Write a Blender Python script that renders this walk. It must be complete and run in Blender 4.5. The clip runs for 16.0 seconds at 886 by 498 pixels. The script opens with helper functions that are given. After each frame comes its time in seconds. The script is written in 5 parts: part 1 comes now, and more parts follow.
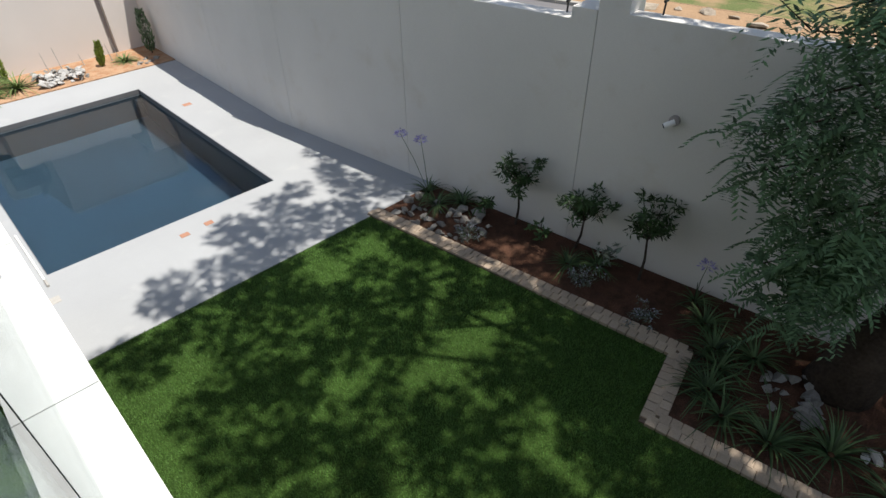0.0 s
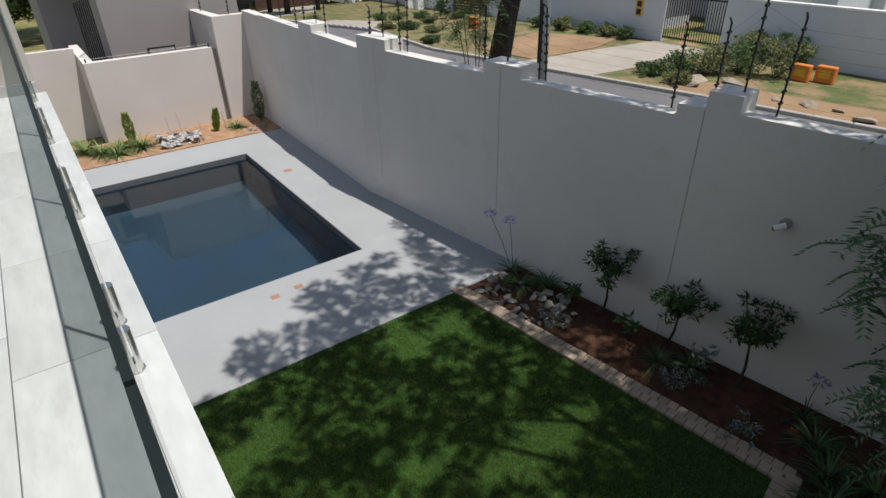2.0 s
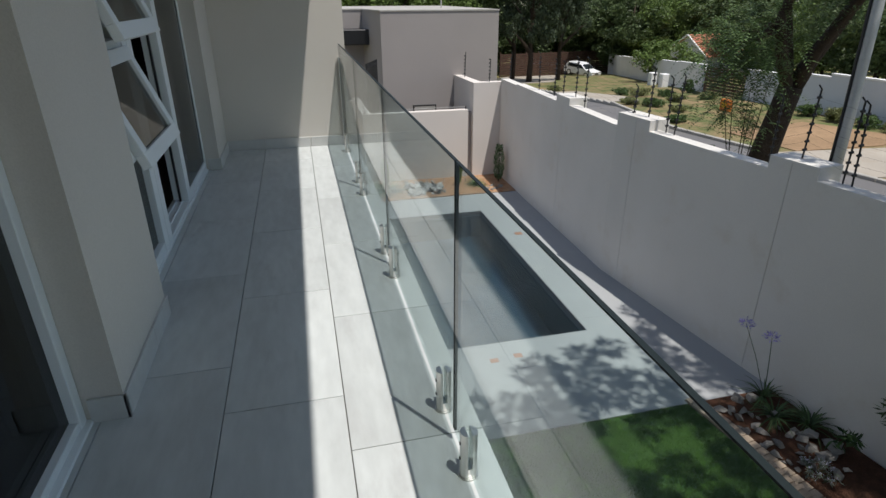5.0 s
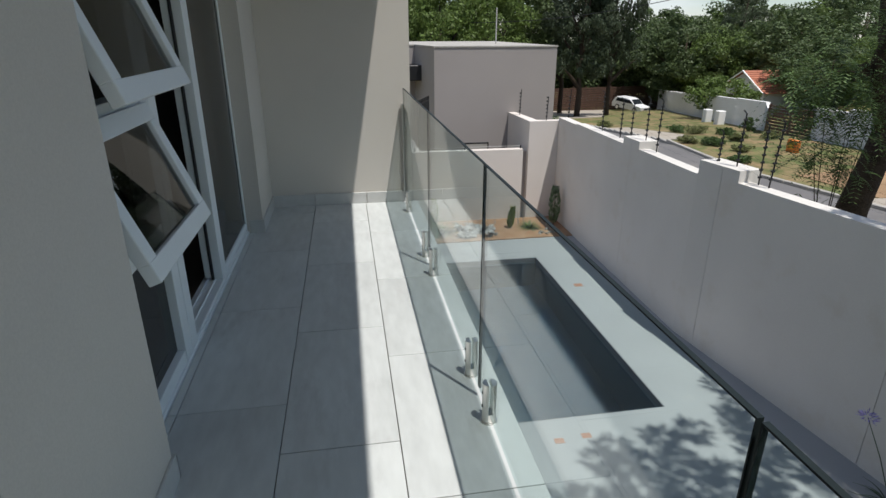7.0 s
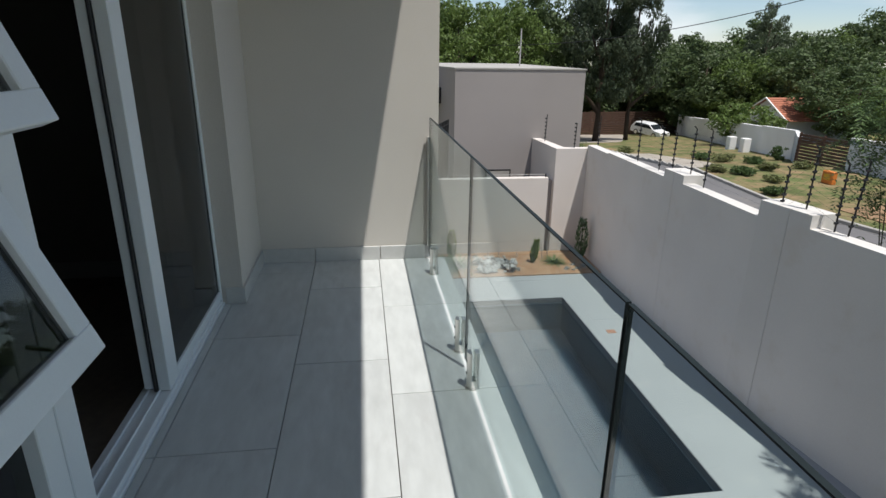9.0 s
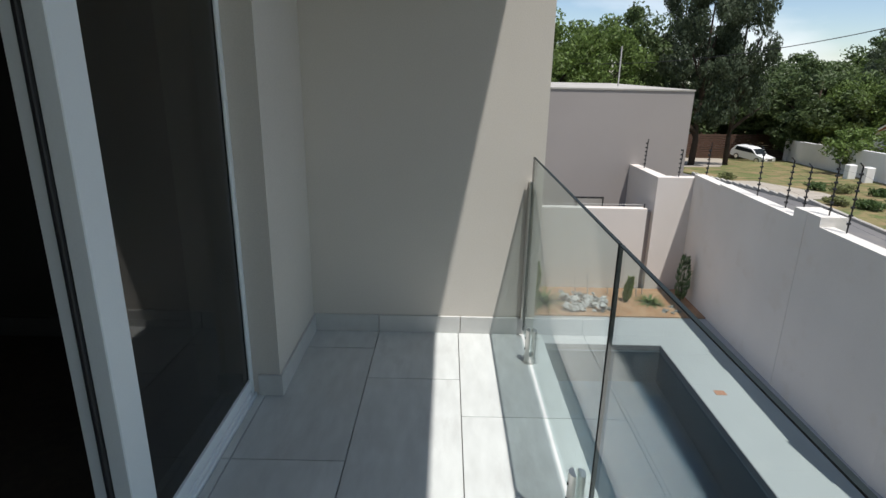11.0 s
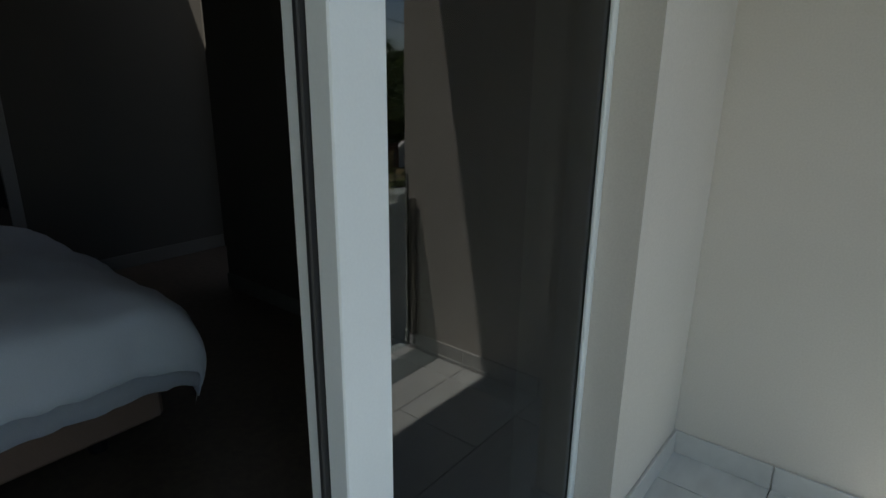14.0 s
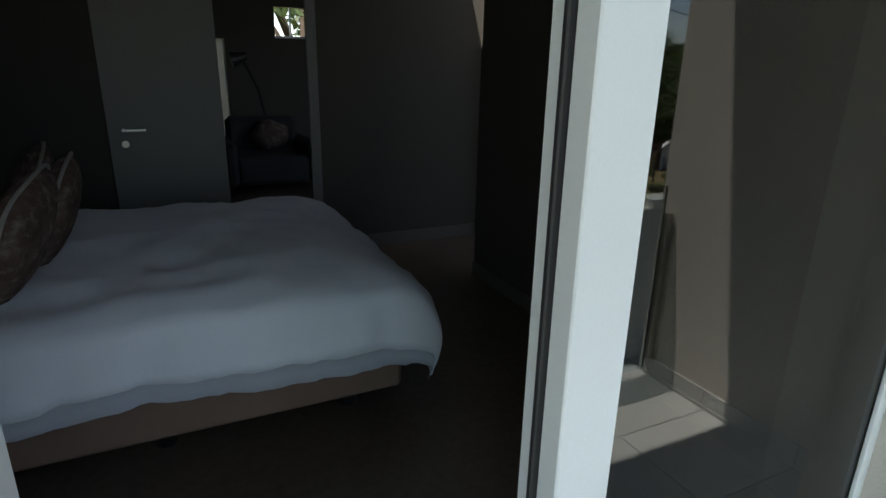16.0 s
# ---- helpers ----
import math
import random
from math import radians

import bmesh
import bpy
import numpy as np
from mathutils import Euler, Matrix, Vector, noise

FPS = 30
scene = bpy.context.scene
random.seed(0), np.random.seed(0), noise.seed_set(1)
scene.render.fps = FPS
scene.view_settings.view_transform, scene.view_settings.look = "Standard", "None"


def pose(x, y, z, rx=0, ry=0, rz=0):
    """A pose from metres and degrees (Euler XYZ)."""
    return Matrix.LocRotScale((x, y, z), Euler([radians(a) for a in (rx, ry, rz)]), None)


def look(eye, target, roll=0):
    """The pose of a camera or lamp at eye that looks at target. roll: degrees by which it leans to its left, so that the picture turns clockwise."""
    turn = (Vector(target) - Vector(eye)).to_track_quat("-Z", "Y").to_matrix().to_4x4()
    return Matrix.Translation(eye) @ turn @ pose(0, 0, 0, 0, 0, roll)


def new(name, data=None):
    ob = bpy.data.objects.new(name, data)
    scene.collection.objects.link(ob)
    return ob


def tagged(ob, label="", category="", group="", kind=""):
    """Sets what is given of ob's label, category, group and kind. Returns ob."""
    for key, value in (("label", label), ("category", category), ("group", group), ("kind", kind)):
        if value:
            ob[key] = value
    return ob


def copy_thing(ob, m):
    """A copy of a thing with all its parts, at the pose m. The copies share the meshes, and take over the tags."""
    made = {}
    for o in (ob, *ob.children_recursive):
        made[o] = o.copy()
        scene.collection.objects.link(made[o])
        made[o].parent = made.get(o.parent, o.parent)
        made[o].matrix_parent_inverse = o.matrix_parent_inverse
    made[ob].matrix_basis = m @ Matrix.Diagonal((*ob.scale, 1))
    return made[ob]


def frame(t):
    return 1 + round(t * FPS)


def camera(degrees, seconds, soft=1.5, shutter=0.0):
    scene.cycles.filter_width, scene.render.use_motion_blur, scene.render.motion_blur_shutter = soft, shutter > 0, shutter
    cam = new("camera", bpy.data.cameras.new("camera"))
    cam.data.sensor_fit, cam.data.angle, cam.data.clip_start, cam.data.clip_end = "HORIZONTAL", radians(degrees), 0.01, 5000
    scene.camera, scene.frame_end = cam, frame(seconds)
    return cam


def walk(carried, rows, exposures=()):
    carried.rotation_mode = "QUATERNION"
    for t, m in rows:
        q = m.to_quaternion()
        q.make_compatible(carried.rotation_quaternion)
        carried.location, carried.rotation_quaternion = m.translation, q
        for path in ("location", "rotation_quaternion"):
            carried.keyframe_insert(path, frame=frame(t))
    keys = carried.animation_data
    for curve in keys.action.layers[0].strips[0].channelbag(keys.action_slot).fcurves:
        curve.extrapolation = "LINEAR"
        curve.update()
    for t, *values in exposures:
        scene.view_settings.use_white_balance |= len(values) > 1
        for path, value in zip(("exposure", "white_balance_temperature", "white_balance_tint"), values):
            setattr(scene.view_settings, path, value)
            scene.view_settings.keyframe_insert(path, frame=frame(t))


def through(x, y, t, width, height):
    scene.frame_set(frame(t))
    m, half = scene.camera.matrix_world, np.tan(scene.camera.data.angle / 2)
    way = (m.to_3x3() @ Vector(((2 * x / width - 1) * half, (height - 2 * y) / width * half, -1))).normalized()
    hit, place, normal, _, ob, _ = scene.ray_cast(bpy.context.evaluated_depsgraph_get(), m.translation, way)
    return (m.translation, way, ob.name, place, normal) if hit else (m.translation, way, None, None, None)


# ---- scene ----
cam = camera(76.1, 16.0)
PATH = [
    (0, (-0.176, -0.043, 1.213), (0.920, 1.107, -0.001), -1.2),
    (0.5, (-0.187, 0.055, 1.262), (0.911, 1.26, 0.104), -1.2),
    (1, (-0.202, 0.154, 1.334), (0.883, 1.413, 0.222), -1.3),
    (1.5, (-0.219, 0.179, 1.348), (0.835, 1.505, 0.284), -1.2),
    (2, (-0.257, 0.21, 1.354), (0.742, 1.613, 0.338), -1.2),
    (2.5, (-0.312, 0.246, 1.358), (0.601, 1.733, 0.384), -1.0),
    (3, (-0.378, 0.305, 1.379), (0.429, 1.874, 0.436), -0.8),
    (3.5, (-0.450, 0.362, 1.390), (0.248, 1.998, 0.478), -0.8),
    (4, (-0.518, 0.413, 1.416), (0.075, 2.107, 0.533), -0.4),
    (4.5, (-0.562, 0.546, 1.448), (-0.067, 2.287, 0.597), -0.7),
    (5, (-0.673, 0.742, 1.419), (-0.239, 2.515, 0.603), -0.2),
    (7.5, (-0.755, 2.013, 1.453), (-0.457, 3.864, 0.755), -0.0),
    (8, (-0.73, 2.308, 1.421), (-0.434, 4.167, 0.744), 0.4),
    (8.5, (-0.72, 2.584, 1.403), (-0.433, 4.448, 0.738), 0.6),
    (11, (-0.712, 3.796, 1.409), (-0.717, 5.703, 0.806), 1.1),
    (11.5, (-0.737, 3.96, 1.41), (-0.894, 5.863, 0.816), 1.0),
    (12, (-0.768, 4.097, 1.412), (-1.121, 5.976, 0.826), 1.1),
    (12.5, (-0.779, 4.255, 1.44), (-1.353, 6.076, 0.846), 0.3),
    (13, (-0.861, 4.376, 1.457), (-1.623, 6.128, 0.866), 0.4),
    (13.5, (-0.906, 4.44, 1.447), (-1.877, 6.092, 0.875), 0.7),
    (14, (-0.916, 4.527, 1.461), (-2.118, 6.019, 0.887), 0.7),
    (14.5, (-0.914, 4.577, 1.476), (-2.320, 5.874, 0.895), 0.5),
    (15, (-0.934, 4.585, 1.469), (-2.485, 5.706, 0.89), 0.4),
    (15.5, (-0.966, 4.584, 1.47), (-2.611, 5.556, 0.881), 1.1),
    (16, (-0.962, 4.570, 1.499), (-2.678, 5.400, 0.894), 1.2),
]
walk(cam, [(t, look(eye, target, roll)) for t, eye, target, roll in PATH],
     [(0, 0.70, 6600, 10), (1, 0.48, 6550, 10), (2, 0.15, 6500, 10), (3.5, 0.03, 6500, 10), (5, 0.13, 6450, 10), (8, 0.18, 6450, 10), (11, 0.34, 6450, 10), (12.5, 0.50, 6500, 10), (13.5, 0.76, 6600, 8), (14.5, 1.24, 6750, 8), (16, 1.78, 6850, 8)])

# ---- world, sun, exposure ----
SUN = Vector((0.178, -0.28, 1.0)).normalized()
world = bpy.data.worlds.new("world")
scene.world = world
world.use_nodes = True
wn, wl = world.node_tree.nodes, world.node_tree.links
sky = wn.new("ShaderNodeTexSky")
sky.sky_type = "NISHITA"
sky.sun_disc = False
sky.sun_elevation = math.asin(SUN.z)
sky.sun_rotation = math.atan2(SUN.x, SUN.y)
sky.altitude = 1500
wcoord = wn.new("ShaderNodeTexCoord")
wmap = wn.new("ShaderNodeMapping")
wmap.inputs["Scale"].default_value = (1.0, 1.0, 3.5)
wl.new(wcoord.outputs["Generated"], wmap.inputs["Vector"])
wnoise = wn.new("ShaderNodeTexNoise")
wnoise.inputs["Scale"].default_value = 2.6
wnoise.inputs["Detail"].default_value = 7
wl.new(wmap.outputs["Vector"], wnoise.inputs["Vector"])
wramp = wn.new("ShaderNodeValToRGB")
wramp.color_ramp.elements[0].position = 0.46
wramp.color_ramp.elements[1].position = 0.74
wl.new(wnoise.outputs["Fac"], wramp.inputs["Fac"])
wmix = wn.new("ShaderNodeMix")
wmix.data_type = "RGBA"
wl.new(wramp.outputs["Color"], wmix.inputs["Factor"])
wl.new(sky.outputs["Color"], wmix.inputs["A"])
wmix.inputs["B"].default_value = (8.5, 8.8, 9.2, 1)
wl.new(wmix.outputs["Result"], wn["Background"].inputs["Color"])
wn["Background"].inputs["Strength"].default_value = 0.10

sun = new("sun", bpy.data.lights.new("sun", "SUN"))
sun.data.energy = 4.2
sun.data.angle = radians(0.55)
sun.data.color = (1.0, 0.965, 0.91)
sun.matrix_world = look(SUN * 60, (0, 0, 0))


# ---- materials ----
def mat(name, base, rough=0.7, var=0.12, fine=60.0, broad=1.2, bump=0.15, metal=0.0, spec=0.5, dirt=None, dirt_at=0.62, island=0.0, obj=0.0, dist=0.003, stretch=(1, 1, 1)):
    """A plain surface: colour with fine grain and broad wear, and a little relief; pieces (obj) each show another part of it."""
    m = bpy.data.materials.new(name)
    m.use_nodes = True
    n, l = m.node_tree.nodes, m.node_tree.links
    b = n["Principled BSDF"]
    b.inputs["Roughness"].default_value = rough
    b.inputs["Metallic"].default_value = metal
    b.inputs["Specular IOR Level"].default_value = spec
    co = n.new("ShaderNodeTexCoord")
    a = n.new("ShaderNodeTexNoise")
    a.inputs["Scale"].default_value = fine
    a.inputs["Detail"].default_value = 4
    c = n.new("ShaderNodeTexNoise")
    c.inputs["Scale"].default_value = broad
    c.inputs["Detail"].default_value = 5
    at = co.outputs["Object"]
    if obj:
        grain = n.new("ShaderNodeMapping")
        grain.inputs["Scale"].default_value = stretch
        l.new(at, grain.inputs["Vector"])
        one = n.new("ShaderNodeObjectInfo")
        far = n.new("ShaderNodeMath")
        far.operation = "MULTIPLY"
        far.inputs[1].default_value = 60.0
        l.new(one.outputs["Random"], far.inputs[0])
        shift = n.new("ShaderNodeVectorMath")
        l.new(grain.outputs["Vector"], shift.inputs[0])
        l.new(far.outputs[0], shift.inputs[1])
        at = shift.outputs[0]
    l.new(at, a.inputs["Vector"])
    l.new(at, c.inputs["Vector"])
    s = n.new("ShaderNodeMath")
    s.operation = "ADD"
    l.new(a.outputs["Fac"], s.inputs[0])
    l.new(c.outputs["Fac"], s.inputs[1])
    src = s.outputs[0]
    if island or obj:
        if island:
            r, out, amount = n.new("ShaderNodeNewGeometry"), "Random Per Island", island
        else:
            r, out, amount = n.new("ShaderNodeObjectInfo"), "Random", obj
        k = n.new("ShaderNodeMath")
        k.operation = "MULTIPLY_ADD"
        k.inputs[1].default_value = amount
        l.new(r.outputs[out], k.inputs[0])
        l.new(src, k.inputs[2])
        k2 = n.new("ShaderNodeMath")
        k2.operation = "SUBTRACT"
        k2.inputs[1].default_value = amount / 2
        l.new(k.outputs[0], k2.inputs[0])
        src = k2.outputs[0]
    mr = n.new("ShaderNodeMapRange")
    mr.inputs["From Min"].default_value = 0.5
    mr.inputs["From Max"].default_value = 1.5
    mr.inputs["To Min"].default_value = 1 - var * 2
    mr.inputs["To Max"].default_value = 1 + var * 2
    mr.clamp = False
    l.new(src, mr.inputs["Value"])
    mul = n.new("ShaderNodeMix")
    mul.data_type = "RGBA"
    mul.blend_type = "MULTIPLY"
    mul.inputs["Factor"].default_value = 1
    mul.inputs["A"].default_value = (*base, 1)
    l.new(mr.outputs["Result"], mul.inputs["B"])
    col = mul.outputs["Result"]
    if dirt:
        d = n.new("ShaderNodeTexNoise")
        d.inputs["Scale"].default_value = broad * 2.3
        d.inputs["Detail"].default_value = 8
        d.inputs["Roughness"].default_value = 0.65
        l.new(at, d.inputs["Vector"])
        dr = n.new("ShaderNodeMapRange")
        dr.inputs["From Min"].default_value = dirt_at - 0.1
        dr.inputs["From Max"].default_value = dirt_at + 0.1
        l.new(d.outputs["Fac"], dr.inputs["Value"])
        dm = n.new("ShaderNodeMix")
        dm.data_type = "RGBA"
        l.new(dr.outputs["Result"], dm.inputs["Factor"])
        l.new(col, dm.inputs["A"])
        dm.inputs["B"].default_value = (*dirt, 1)
        col = dm.outputs["Result"]
    l.new(col, b.inputs["Base Color"])
    if bump:
        bp = n.new("ShaderNodeBump")
        bp.inputs["Strength"].default_value = bump
        bp.inputs["Distance"].default_value = dist
        l.new(a.outputs["Fac"], bp.inputs["Height"])
        l.new(bp.outputs["Normal"], b.inputs["Normal"])
    return m


def pane_mat(name, tint, ior=1.5, rough=0.0):
    """Clear sheet glass: lets light straight through, tinted, with a mirror's gloss by Fresnel."""
    m = bpy.data.materials.new(name)
    m.use_nodes = True
    n, l = m.node_tree.nodes, m.node_tree.links
    n.remove(n["Principled BSDF"])
    tr = n.new("ShaderNodeBsdfTransparent")
    tr.inputs["Color"].default_value = (*tint, 1)
    gl = n.new("ShaderNodeBsdfGlossy")
    gl.inputs["Roughness"].default_value = rough
    lw = n.new("ShaderNodeLayerWeight")
    lw.inputs["Blend"].default_value = 0.5
    power = n.new("ShaderNodeMath")
    power.operation = "POWER"
    power.inputs[1].default_value = 5.0
    l.new(lw.outputs["Facing"], power.inputs[0])
    fr = n.new("ShaderNodeMapRange")
    fr.inputs["To Min"].default_value = ((ior - 1) / (ior + 1)) ** 2
    l.new(power.outputs[0], fr.inputs["Value"])
    mx = n.new("ShaderNodeMixShader")
    l.new(fr.outputs["Result"], mx.inputs["Fac"])
    l.new(tr.outputs["BSDF"], mx.inputs[1])
    l.new(gl.outputs["BSDF"], mx.inputs[2])
    l.new(mx.outputs["Shader"], n["Material Output"].inputs["Surface"])
    return m


def leaf_mat(name, base, through=0.35, var=0.3, rough=0.55):
    """Leaves: each its own shade, a little light through them."""
    m = mat(name, base, rough, var, fine=9, broad=0.7, bump=0, island=0.9, spec=0.3)
    n, l = m.node_tree.nodes, m.node_tree.links
    b = n["Principled BSDF"]
    t = n.new("ShaderNodeBsdfTranslucent")
    l.new(b.inputs["Base Color"].links[0].from_socket, t.inputs["Color"])
    mx = n.new("ShaderNodeMixShader")
    mx.inputs["Fac"].default_value = through
    l.new(b.outputs["BSDF"], mx.inputs[1])
    l.new(t.outputs["BSDF"], mx.inputs[2])
    l.new(mx.outputs["Shader"], n["Material Output"].inputs["Surface"])
    return m


PLASTER = mat("beige_plaster", (0.545, 0.513, 0.468), 0.85, 0.05, fine=160, broad=0.9, bump=0.25, spec=0.2)
GREYWALL = mat("grey_plaster", (0.63, 0.602, 0.565), 0.88, 0.06, fine=120, broad=0.6, bump=0.3, spec=0.2, dirt=(0.58, 0.535, 0.475), dirt_at=0.66)
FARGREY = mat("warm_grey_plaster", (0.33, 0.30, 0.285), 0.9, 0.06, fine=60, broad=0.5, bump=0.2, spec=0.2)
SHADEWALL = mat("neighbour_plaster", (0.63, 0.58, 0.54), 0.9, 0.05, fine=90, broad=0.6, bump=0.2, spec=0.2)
WHITE = mat("white_paint", (0.78, 0.77, 0.75), 0.7, 0.04, fine=60, broad=0.8, bump=0.1, spec=0.3)
TILE = mat("grey_porcelain", (0.510, 0.527, 0.520), 0.42, 0.085, fine=22, broad=3.2, bump=0.08, obj=0.35, dirt=(0.43, 0.435, 0.43), dirt_at=0.64, dist=0.001, stretch=(1, 0.3, 1))
SKIRT = mat("grey_porcelain_skirting", (0.48, 0.48, 0.465), 0.45, 0.06, fine=18, broad=1.6, bump=0.05, obj=0.2)
GROUT = mat("grout", (0.17, 0.165, 0.155), 0.95, 0.15)
ALU = mat("white_powder_coat", (0.70, 0.735, 0.75), 0.38, 0.02, fine=200, bump=0.02)
RUBBER = mat("black_rubber", (0.02, 0.02, 0.022), 0.6, 0.1)
STEEL = mat("brushed_steel", (0.70, 0.69, 0.66), 0.36, 0.06, fine=220, bump=0.05, metal=1.0)
GLASS = pane_mat("balustrade_glass", (0.925, 0.986, 0.982))
WINGLASS = pane_mat("window_glass", (0.32, 0.33, 0.325), 1.66)
EDGE = mat("glass_edge", (0.013, 0.019, 0.020), 0.5, 0.1, spec=0.2)
DECK = mat("pool_deck", (0.325, 0.332, 0.335), 0.85, 0.06, fine=140, broad=0.8, bump=0.3, spec=0.2, dirt=(0.37, 0.37, 0.365), dirt_at=0.7)
POOLWALL = mat("pool_plaster", (0.006, 0.022, 0.036), 0.6, 0.12, fine=40, broad=1.5)
POOLTILE = mat("pool_waterline", (0.13, 0.13, 0.135), 0.5, 0.15, fine=60, broad=1.5)
RED = mat("terracotta_lid", (0.33, 0.165, 0.105), 0.8, 0.15)
SOILD = mat("dark_mulch", (0.085, 0.042, 0.027), 0.95, 0.35, fine=55, broad=3, bump=1.0, dist=0.02, spec=0.1, dirt=(0.05, 0.028, 0.018), dirt_at=0.55)
SOILO = mat("orange_soil", (0.37, 0.235, 0.145), 0.95, 0.2, fine=45, broad=3, bump=0.9, dist=0.015, spec=0.1, dirt=(0.30, 0.14, 0.07), dirt_at=0.58)
TURF = mat("turf_base", (0.030, 0.058, 0.012), 0.95, 0.3, fine=90, broad=1.2, bump=0.8, dist=0.01, spec=0.1)
BLADE = leaf_mat("turf_blade", (0.098, 0.196, 0.044), 0.3, 0.22)
COBBLE = mat("sandstone_cobble", (0.36, 0.28, 0.205), 0.88, 0.12, fine=70, broad=6, bump=0.5, obj=0.5, dirt=(0.25, 0.19, 0.14), dirt_at=0.62)
JOINT = mat("cobble_joint", (0.12, 0.085, 0.06), 0.95, 0.2)
ROCK = mat("slate_rock", (0.21, 0.195, 0.175), 0.85, 0.18, fine=30, broad=5, bump=0.7, dist=0.01, obj=0.6)
STONE = mat("pale_stone", (0.40, 0.39, 0.37), 0.9, 0.15, fine=30, broad=5, bump=0.6, dist=0.01, obj=0.5)
ASPHALT = mat("asphalt", (0.135, 0.13, 0.13), 0.9, 0.12, fine=80, broad=0.4, bump=0.4, dirt=(0.19, 0.175, 0.155), dirt_at=0.64)
CONCRETE = mat("concrete_drive", (0.34, 0.30, 0.25), 0.9, 0.12, fine=50, broad=0.5, bump=0.3, dirt=(0.30, 0.25, 0.19), dirt_at=0.62)
KERB = mat("concrete_kerb", (0.36, 0.34, 0.31), 0.9, 0.14, fine=50, broad=1.5)
VERGE = mat("dry_grass_verge", (0.115, 0.14, 0.045), 0.95, 0.3, fine=14, broad=0.25, bump=0.8, dist=0.03, spec=0.1, dirt=(0.36, 0.235, 0.13), dirt_at=0.56)
BARK = mat("bark", (0.055, 0.042, 0.033), 0.95, 0.3, fine=28, broad=4, bump=1.0, dist=0.02, spec=0.1)
BLACK = mat("black_steel", (0.016, 0.016, 0.018), 0.45, 0.1, metal=0.3)


# ---- shapes ----
def bm_box(x0, x1, y0, y1, z0, z1, bevel=0.0, bm=None):
    own = bm if bm is not None else bmesh.new()
    made = bmesh.ops.create_cube(own, size=1.0)["verts"]
    for v in made:
        v.co = ((x0 + x1) / 2 + v.co.x * (x1 - x0), (y0 + y1) / 2 + v.co.y * (y1 - y0), (z0 + z1) / 2 + v.co.z * (z1 - z0))
    if bevel:
        edges = list({e for v in made for e in v.link_edges})
        bmesh.ops.bevel(own, geom=edges, offset=bevel, segments=1, affect="EDGES")
    return own


def bm_prism(foot, z0, z1, bm=None):
    """An upright prism over a footprint of (x, y); z1 may be a list, one for each corner."""
    own = bm if bm is not None else bmesh.new()
    tops = z1 if isinstance(z1, (list, tuple)) else [z1] * len(foot)
    low = [own.verts.new((x, y, z0)) for x, y in foot]
    high = [own.verts.new((x, y, z)) for (x, y), z in zip(foot, tops)]
    own.faces.new(low[::-1])
    own.faces.new(high)
    for i in range(len(foot)):
        j = (i + 1) % len(foot)
        own.faces.new((low[i], low[j], high[j], high[i]))
    bmesh.ops.recalc_face_normals(own, faces=own.faces)
    return own


def bm_tube(points, radii, sides=8, bm=None):
    """A tapered tube along points."""
    own = bm if bm is not None else bmesh.new()
    pts = [Vector(p) for p in points]
    if not isinstance(radii, (list, tuple)):
        radii = [radii] * len(pts)
    rings = []
    side = Vector((0.31, 0.87, 0.17))
    for i, p in enumerate(pts):
        d = (pts[min(i + 1, len(pts) - 1)] - pts[max(i - 1, 0)]).normalized()
        u = (side - d * side.dot(d)).normalized()
        w = d.cross(u)
        rings.append([own.verts.new(p + (u * math.cos(a) + w * math.sin(a)) * radii[i]) for a in (2 * math.pi * k / sides for k in range(sides))])
    for a, b in zip(rings, rings[1:]):
        for k in range(sides):
            own.faces.new((a[k], a[(k + 1) % sides], b[(k + 1) % sides], b[k]))
    own.faces.new(rings[0][::-1])
    own.faces.new(rings[-1])
    return own


def bm_blob(x, y, z, sx, sy, sz, rough=0.2, seed=0, cuts=2, bm=None):
    """An uneven rounded lump."""
    own = bm if bm is not None else bmesh.new()
    made = bmesh.ops.create_icosphere(own, subdivisions=cuts, radius=1.0)["verts"]
    for v in made:
        k = 1 + rough * noise.noise(v.co * 1.7 + Vector((seed * 3.1, seed * 1.7, seed)))
        v.co = Vector((x + v.co.x * sx * k, y + v.co.y * sy * k, z + v.co.z * sz * k))
    return own


def mesh_of(name, bm, material, smooth=False):
    me = bpy.data.meshes.new(name)
    bm.to_mesh(me)
    bm.free()
    me.materials.append(material)
    if smooth:
        me.shade_smooth()
    return me


def part(name, bm, material, parent=None, label="", smooth=False):
    ob = new(name, mesh_of(name, bm, material, smooth))
    if parent:
        ob.parent = parent
    return tagged(ob, label)


def piece(name, me, parent, m):
    """One of many alike pieces on shared mesh data."""
    ob = new(name, me)
    ob.parent = parent
    ob.matrix_basis = m
    return ob


def setting(name, bm, material, label="", category=""):
    return tagged(part(name, bm, material), label, category, "", "structure")


def thing(name, label, category, group="", at=(0, 0, 0)):
    ob = new(name)
    ob.location = at
    ob.empty_display_size = 0.1
    return tagged(ob, label, category, group)


